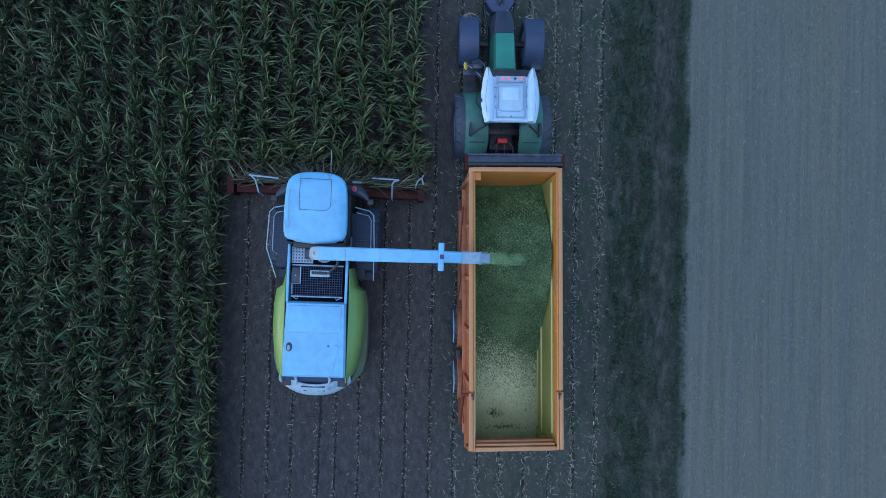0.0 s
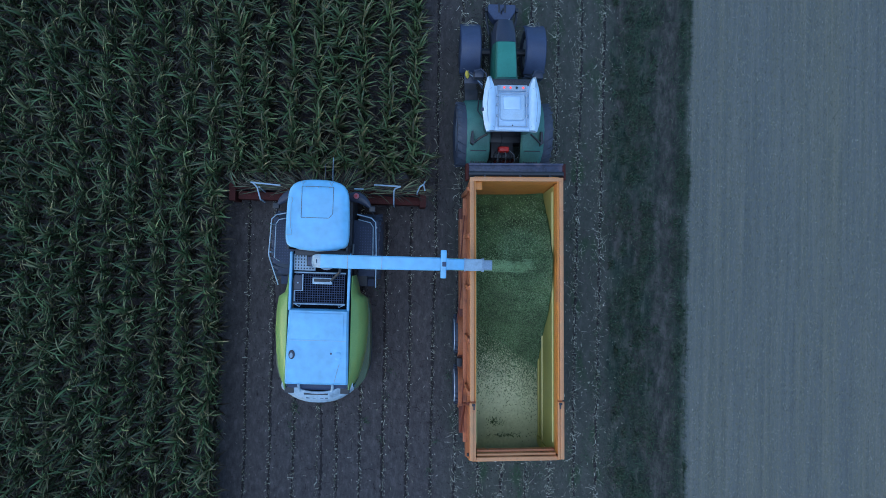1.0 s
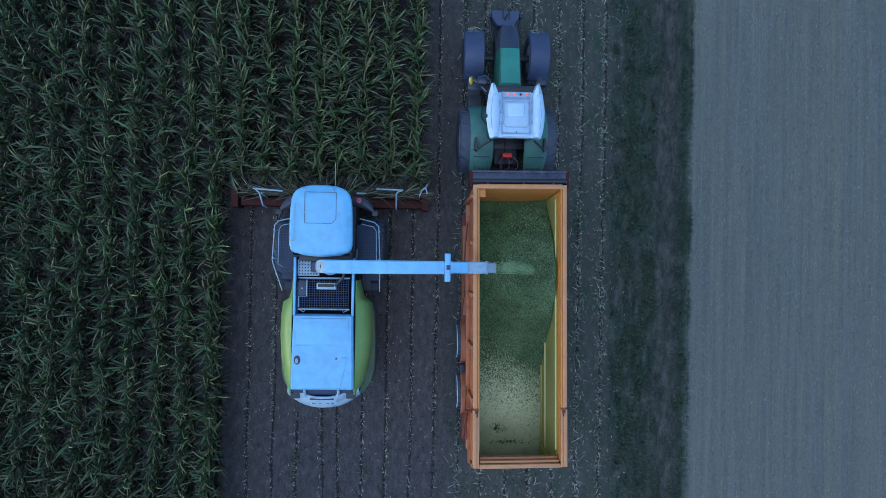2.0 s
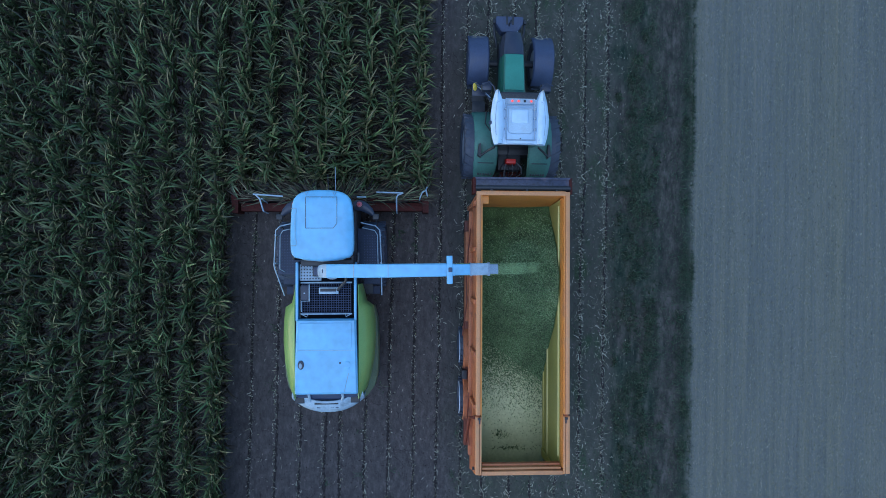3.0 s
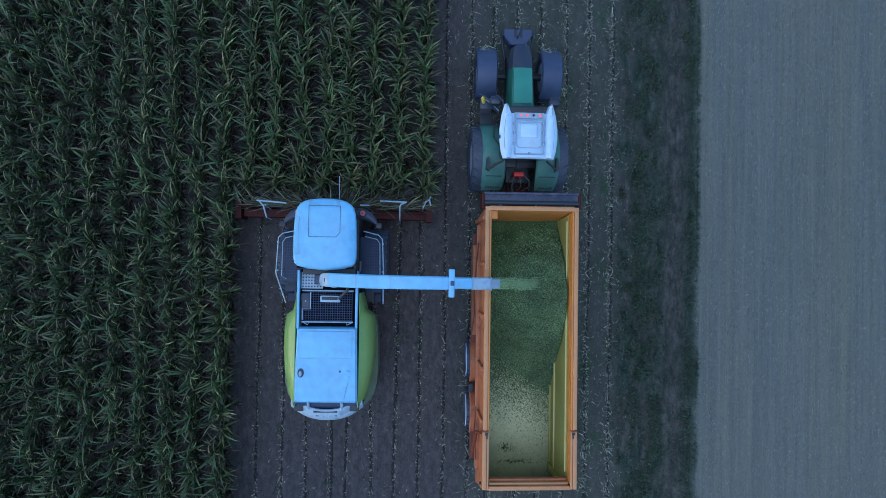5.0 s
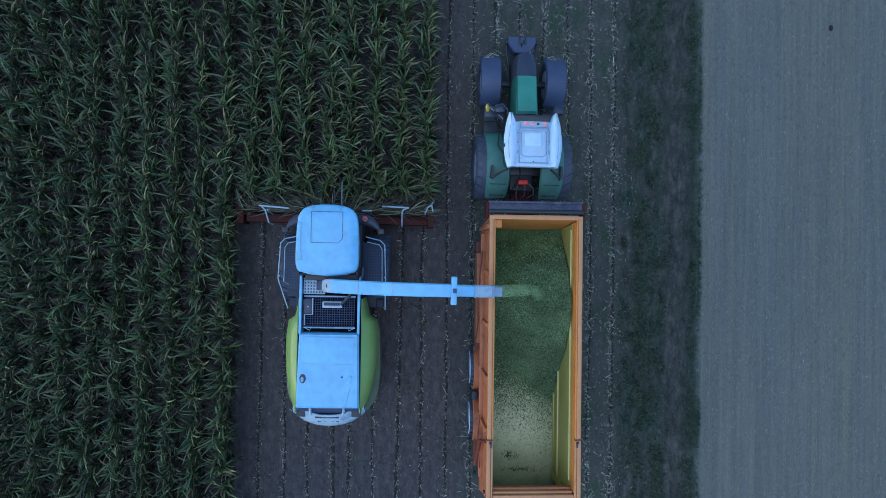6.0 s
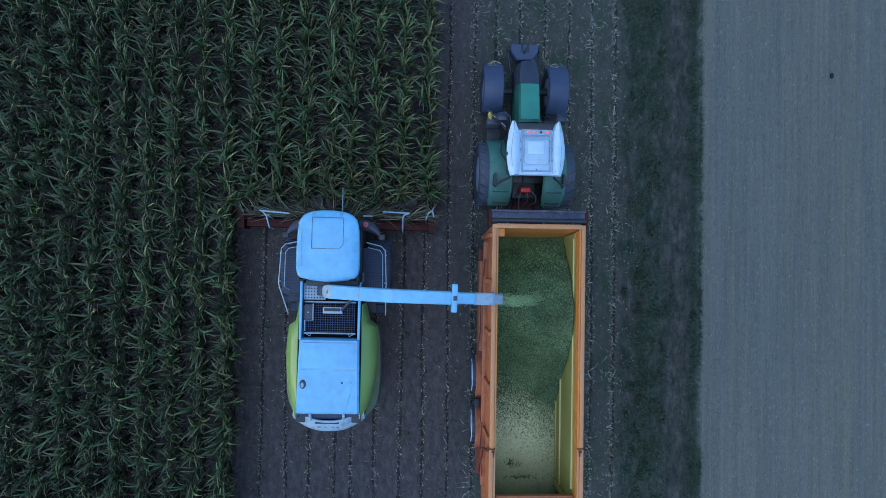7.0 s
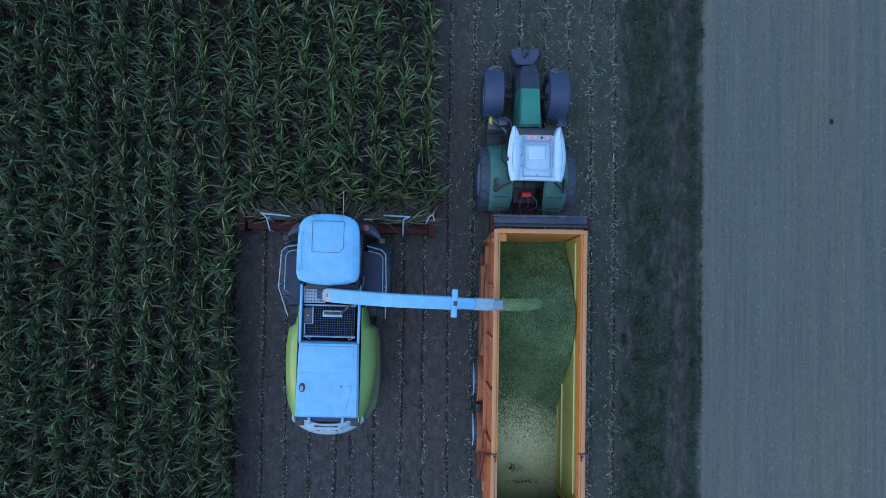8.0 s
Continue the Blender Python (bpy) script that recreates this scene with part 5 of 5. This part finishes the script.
        part("mirror_arm", tubed([(s * 0.62, 0.0, 2.55), (s * 0.66, 0.22, 2.6), (s * 0.80, 0.36, 2.6), (s * 1.0, 0.30, 2.55)], 0.02), DARK_STEEL, t)
        part("mirror", boxed(*sorted((s * 0.70, s * 0.98)), 0.16, 0.40, 2.15, 2.45, 0.05), NOSE, t, "dark mirror housing")
        part("step", boxed(*sorted((s * 0.72, s * 1.12)), -0.18, 0.22, 0.95, 1.0, 0.02), BLACK, t)
        part("step", boxed(*sorted((s * 0.72, s * 1.10)), 0.3, 0.62, 0.6, 0.65, 0.02), BLACK, t)
        part("handle", tubed([(s * 0.80, -0.32, 2.0), (s * 0.84, -0.7, 2.1), (s * 0.72, -0.95, 2.3)], 0.018), BLACK, t)
    # the tangle of bracket, hoses and yellow cloth by the cab step
    part("lamp_bracket", boxed(-1.20, -0.80, 0.18, 0.50, 1.72, 1.77, 0.02), NOSE, t)
    for k in range(5):
        part("bracket_bar", tubed([(-1.25 + 0.09 * k, 0.62 - 0.08 * k, 1.8), (-1.0 + 0.05 * k, 0.42 - 0.07 * k, 1.98), (-0.68, 0.18 - 0.05 * k, 1.95)], 0.013), STEEL if k == 2 else DARK_STEEL, t)
    bm = bmesh.new()
    bmesh.ops.create_icosphere(bm, subdivisions=3, radius=0.075)
    for v in bm.verts:
        v.co *= 1 + 0.5 * noise.noise(v.co * 14)
        v.co = V((v.co.x * 0.8 - 1.12, v.co.y * 1.5 + 0.42, v.co.z * 0.6 + 1.85))
    part("cloth", bm, YELLOW, t, "crumpled yellow cloth on the bracket")
    # cab
    bm = bmesh.new()
    loft(bm, [[(x * 0.9, y * 0.95, 1.45) for x, y in rounded(-0.72, 0.72, -1.38, -0.02, (0.15,) * 4)], [(x, y, 2.86) for x, y in rounded(-0.70, 0.70, -1.40, -0.03, (0.15,) * 4)]])
    part("cab", bm, GLASS_DARK, t, "dark glazed tractor cab")
    part("cab_front_edge", boxed(-0.60, 0.60, -0.16, 0.02, 2.70, 2.86, 0.03), BLACK, t)
    roof = part("roof_deck", boxed(-0.62, 0.62, -1.44, -0.20, 2.80, 2.96, 0.04), ROOF_WHITE, t, "white cab roof with raised wings")
    for s in (-1, 1):
        outer = [(s * 0.665, 0.03), (s * 0.75, -0.28), (s * 0.80, -0.65), (s * 0.80, -0.95), (s * 0.76, -1.25), (s * 0.70, -1.46)]
        inner = [(s * 0.55, 0.0), (s * 0.44, -0.28), (s * 0.42, -0.65), (s * 0.42, -0.95), (s * 0.43, -1.25), (s * 0.46, -1.44)]
        secs = []
        for (xo, yo), (xi, yi) in zip(outer, inner):
            secs.append([(xi, yi, 2.85), (xi + s * 0.03, yi, 3.03), (xi + s * 0.08, yi, 3.07), ((xo + xi) / 2 + s * 0.02, (yo + yi) / 2, 3.09), (xo - s * 0.07, yo, 3.05), (xo, yo, 2.96), (xo - s * 0.02, yo, 2.84)])
        bm = loft(bmesh.new(), secs)
        bmesh.ops.recalc_face_normals(bm, faces=bm.faces)
        part("roof_wing", bm, ROOF_WHITE, roof, "raised white side wing")
        part("wing_seam", tubed([(s * 0.56, -0.30, 3.088), (s * 0.64, -0.34, 3.08), (s * 0.69, -0.8, 3.07), (s * 0.66, -1.20, 3.07), (s * 0.50, -1.36, 3.07)], 0.007), STEEL, roof)
        part("deck_rail", tubed([(s * 0.39, -0.22, 3.06), (s * 0.39, -1.34, 3.06)], 0.017), STEEL, roof)
        for y in (-0.5, -0.75, -1.05):
            part("rail_clip", boxed(*sorted((s * 0.37, s * 0.43)), y - 0.03, y + 0.03, 3.0, 3.09, 0.01), STEEL, roof)
    part("deck_rail", tubed([(-0.40, -1.34, 3.06), (0.42, -1.34, 3.06)], 0.017), STEEL, roof)
    part("deck_rail", tubed([(-0.40, -0.41, 3.06), (0.42, -0.41, 3.06)], 0.015), STEEL, roof)
    part("beacon_bar", boxed(-0.40, 0.41, -0.36, -0.20, 2.95, 3.02, 0.02), WHITE_WORN, roof, "pale bar with beacons")
    part("roof_hatch", outline_slab(bmesh.new(), rounded(-0.33, 0.36, -1.16, -0.46, (0.06, 0.06, 0.10, 0.10)), 2.94, 3.03, 0.03, 0.01), ROOF_DULL, roof, "dull white roof hatch")
    part("hatch_panel", outline_slab(bmesh.new(), rounded(-0.24, 0.23, -0.88, -0.51, (0.04,) * 4), 3.02, 3.055, 0.015, 0.004), ROOF_WHITE, roof)
    part("rear_panel", boxed(-0.36, 0.36, -1.42, -1.19, 2.95, 3.0, 0.02), ROOF_WHITE, roof)
    part("panel_screw", boxed(0.0, 0.03, -1.31, -1.28, 2.99, 3.01, 0.004), BLACK, roof)
    part("roof_knob", boxed(-0.85, -0.77, -0.92, -0.82, 2.92, 3.02, 0.03), DARK_STEEL, roof)
    for x, lit in ((-0.22, 1), (-0.05, 1), (0.12, 0), (0.30, 1)):
        bm = bmesh.new()
        bmesh.ops.create_uvsphere(bm, u_segments=16, v_segments=10, radius=0.031)
        bmesh.ops.translate(bm, verts=bm.verts, vec=(x, -0.28, 3.05))
        part("beacon", bm, BEACON if lit else BLACK, roof, "lit red beacon" if lit else "unlit dark beacon")
    # rear linkage between the fenders
    part("rear_axle", boxed(-0.75, 0.75, -1.45, -0.85, 0.72, 1.25, 0.08), BLACK, t)
    part("rear_housing", boxed(-0.35, 0.35, -1.9, -1.3, 0.6, 1.2, 0.06), BLACK, t)
    part("valve_block", boxed(-0.17, 0.18, -1.78, -1.58, 1.36, 1.58, 0.04, top=(0.03, 0.03)), BRIGHT_RED, t, "bright red hydraulic valve block")
    for k in range(6):
        x = -0.30 + 0.12 * k
        part("hydraulic_hose", tubed([(x * 0.6, -1.70, 1.45), (x, -1.86, 1.58), (x * 1.1 + 0.02, -2.02, 1.35), (x * 0.7, -2.10, 1.0)], 0.017), HOSE if k % 2 else BLACK, t)
    for s in (-1, 1):
        part("lower_link", tubed([(s * 0.35, -1.5, 0.75), (s * 0.45, -2.3, 0.62)], 0.045), RED, t)
    part("hitch", boxed(-0.12, 0.12, -2.35, -1.85, 0.5, 0.75, 0.03), RED, t)
    return t, wheels


# ---------------- cut crop sliding over the header ----------------
def build_cut_crop():
    rng = random.Random(91)
    verts, faces = [], []
    for _ in range(700):
        x = rng.uniform(-2.85, 2.75)
        y = -0.06 + abs(rng.gauss(0, 0.42))
        z = 0.60 + 0.42 * rng.random() if y > 0.12 else 1.14 + 0.06 * rng.random()
        out = math.copysign(1, x + rng.gauss(0, 0.25))
        a = math.atan2(0.15 + 0.5 * y + rng.gauss(0, 0.35), out * (0.9 if 0.7 < abs(x) < 2.4 else 0.25))
        ln, w = rng.uniform(0.35, 0.8), rng.uniform(0.012, 0.034)
        bend = rng.gauss(0, 0.5)
        b = len(verts)
        for i in range(6):
            u = i / 5
            ca, sa = math.cos(a + bend * u), math.sin(a + bend * u)
            ww = 0.5 * w * (1 - u ** 2.2) * min(1, 0.5 + 2 * u) + 0.002
            zz = z + 0.12 * math.sin(u * 2.6) * ln
            verts += [(x - sa * ww, y + ca * ww, zz + 0.3 * ww), (x, y, zz), (x + sa * ww, y - ca * ww, zz + 0.3 * ww)]
            x, y = x + ca * ln / 5, y + sa * ln / 5
        for i in range(5):
            c = b + 3 * i
            faces += [(c, c + 1, c + 4, c + 3), (c + 1, c + 2, c + 5, c + 4)]
    # Three in five cut leaves take the darker colour as shade over the header.
    ob = joined("cut_maize", verts, faces, [LEAF, DRY_SHADE_LEAF], [int(i // 10 % 5 < 3) for i in range(len(faces))], True)
    return tagged(ob, "freshly cut maize leaves sliding over the header", "maize", kind="stuff")


# ---------------- the jet of chopped maize ----------------
def build_jet():
    jet = thing("maize_jet", "jet of chopped green maize blown from the spout", "chopped maize")
    jet.scale = (0.975,) * 3
    rng = random.Random(77)
    meshes = []
    for k in range(6):
        v, f = chips(rng, 1100, lambda: (max(-0.45, min(0.45, rng.gauss(0, 0.22))), max(-0.14, min(0.14, rng.gauss(0, 0.085))), max(-0.075, min(0.075, rng.gauss(0, 0.045)))), (0.009, 0.02))
        me = bpy.data.meshes.new("spray_clump")
        me.from_pydata(v, [], f)
        me.materials.append(SPRAY)
        me.update()
        meshes.append(me)
    clumps = []
    n = 200
    for i in range(n):
        ob = tagged(new("spray_clump", meshes[rng.randrange(6)]), kind="stuff")
        ob.parent = jet
        clumps.append((ob, -0.16 + 8.2 * i / n, rng.gauss(0, 0.03), rng.uniform(-8, 8)))
    return jet, clumps


HARVESTER, SPOUT, HARVESTER_WHEELS = build_harvester()
TRAILER, TRAILER_WHEELS = build_trailer()
LOAD = build_load()
TRACTOR, TRACTOR_WHEELS = build_tractor()
JET, CLUMPS = build_jet()
CUT_CROP = build_cut_crop()

HARVESTER_ROWS = [(t, pose(x, y, 0, 0, 0, rz)) for t, x, y, rz in (
    (0.0, -2.465, 2.174, -0.9), (0.5, -2.45, 2.90, -0.95), (1.0, -2.455, 3.625, -0.7), (1.5, -2.44, 4.352, -0.45), (3.0, -2.53, 6.505, 1.3), (3.5, -2.56, 7.235, 1.0),
    (4.0, -2.575, 7.97, 0.45), (4.5, -2.60, 8.70, 0.1), (6.0, -2.60, 10.885, -0.33), (6.5, -2.605, 11.615, -0.4), (7.0, -2.615, 12.34, -0.63), (7.5, -2.615, 13.07, -0.88), (8.0, -2.60, 13.79, -1.1))]
TRAILER_ROWS = [(t, pose(x, y, 0, 0, 0, rz)) for t, x, y, rz in (
    (0.0, 2.724, 2.425, 1.30), (0.5, 2.710, 3.10, 1.27), (1.0, 2.713, 3.81, 1.18), (1.5, 2.732, 4.505, 1.09), (3.0, 2.747, 6.567, 0.74), (3.5, 2.755, 7.252, 0.54),
    (4.0, 2.776, 7.938, 0.36), (4.5, 2.795, 8.615, 0.26), (6.0, 2.870, 10.665, 0.06), (6.5, 2.885, 11.346, 0.0), (7.0, 2.908, 12.033, -0.1), (7.5, 2.928, 12.74, -0.14), (8.0, 2.955, 13.435, -0.17))]
TRACTOR_ROWS = [(t, pose(x, y, 0, 0, 0, rz)) for t, x, y, rz in (
    (0.0, 2.592, 5.215, 1.1), (0.5, 2.588, 5.905, 1.0), (1.0, 2.60, 6.61, 0.9), (1.5, 2.625, 7.312, 0.75), (3.0, 2.682, 9.38, 0.35), (3.5, 2.709, 10.065, 0.25),
    (4.0, 2.73, 10.752, 0.15), (4.5, 2.745, 11.442, 0.05), (6.0, 2.83, 13.503, -0.15), (6.5, 2.86, 14.185, -0.2), (7.0, 2.875, 14.88, -0.2), (7.5, 2.89, 15.575, -0.2), (8.0, 2.90, 16.27, -0.15))]


def cut_pose(stand, px, py, cut, luck, t):
    """Where a plant is at t: standing, cut and leaning, then drawn down into the header."""
    u = t - cut
    head = HARVEST_Y + HARVEST_V * t
    if u <= -0.2:
        return stand
    side = -2.55 - px
    stages = ((-0.2, 0.0, 0.0, 0.0, 0.0), (0.15, 0.05, 0.20, -0.30, -12.0), (0.5, 0.25, 0.70, -0.90, -38.0), (0.9, 0.55, 1.25, -2.5, -55.0), (1.2, 0.6, 1.5, -4.2, -60.0))
    u = min(u, 1.2)
    for a, b in zip(stages, stages[1:]):
        if u <= b[0]:
            k = (u - a[0]) / (b[0] - a[0])
            _, sx, dy, dz, lean = [p + (q - p) * k for p, q in zip(a, b)]
            break
    lean *= 0.7 + 0.6 * luck
    tilt = Matrix.Rotation(radians(lean), 4, V((0.7, 0.7 * (1 if side > 0 else -1), 0)).normalized())
    return Matrix.Translation((side * sx * 0.5, dy, dz)) @ Matrix.Translation((px, py, 0)) @ tilt @ Matrix.Translation((-px, -py, 0)) @ stand


def motions():
    walk(HARVESTER, HARVESTER_ROWS)
    walk(TRAILER, TRAILER_ROWS)
    walk(LOAD, TRAILER_ROWS)
    walk(TRACTOR, TRACTOR_ROWS)
    swing = ((0.0, 0.4), (3.0, 0.5), (4.5, 0.0), (6.5, -0.9), (8.0, -1.2))
    yaws = [float(np.interp(t, [a for a, _ in swing], [b for _, b in swing])) for t, _ in HARVESTER_ROWS]
    walk(JET, [(t, m @ pose(0.14 * 0.975, -2.15 * 0.975, 0, 0, 0, rz)) for (t, m), rz in zip(HARVESTER_ROWS, yaws)])
    walk(CUT_CROP, HARVESTER_ROWS)
    walk(SPOUT, [(t, pose(0.14, -2.15, 0, 0, 0, rz)) for (t, _), rz in zip(HARVESTER_ROWS, yaws)])
    for wheels, speed in ((HARVESTER_WHEELS, 1.467), (TRAILER_WHEELS, 1.385), (TRACTOR_WHEELS, 1.39)):
        for w, r in wheels:
            at = w.matrix_basis.translation.copy()
            walk(w, [(0.5 * k, pose(*at, -math.degrees(speed * 0.5 * k / r))) for k in range(17)])
    for ob, px, py, stand, luck in CUT_PLANTS:
        cut = (py - HARVEST_Y - REACH) / HARVEST_V
        times = sorted({0.0, 8.0} | {round(cut + d, 3) for d in (-0.2, 0.15, 0.5, 0.9, 1.2) if 0.04 < cut + d < 7.96})
        walk(ob, [(t, cut_pose(stand, px, py, cut, luck, t)) for t in times])
    for ob, start, dy, rx in CLUMPS:
        arc = ((0.0, 3.86, 4.14), (0.05, 4.62, 4.08), (0.10, 5.08, 3.92), (0.15, 5.48, 3.55), (0.20, 5.76, 3.0), (0.26, 5.7, 1.9))
        rows = []
        for d, x, z in arc:
            t = start + d
            k = (x - 4.0) / 1.6
            slope = math.degrees(math.atan2(0.3 + 1.3 * k * k, 1.0)) * min(1.0, k * 1.5)
            rows.append((t, pose(x - 0.14, dy * k, z, rx * 4 * k, slope, 0)))
        before, after = [r for r in rows if r[0] <= 0.0], [r for r in rows if r[0] > 8.0]
        rows = [(max(0.0, r[0]), r[1]) for r in before[-1:]] + [r for r in rows if 0.02 < r[0] < 7.98]
        if not before:
            rows.insert(0, (0.0, rows[0][1] if rows else pose(3.72, 0.0, 4.13)))
        rows.append((8.0, rows[-1][1] if not after else after[0][1]))
        walk(ob, rows)


motions()
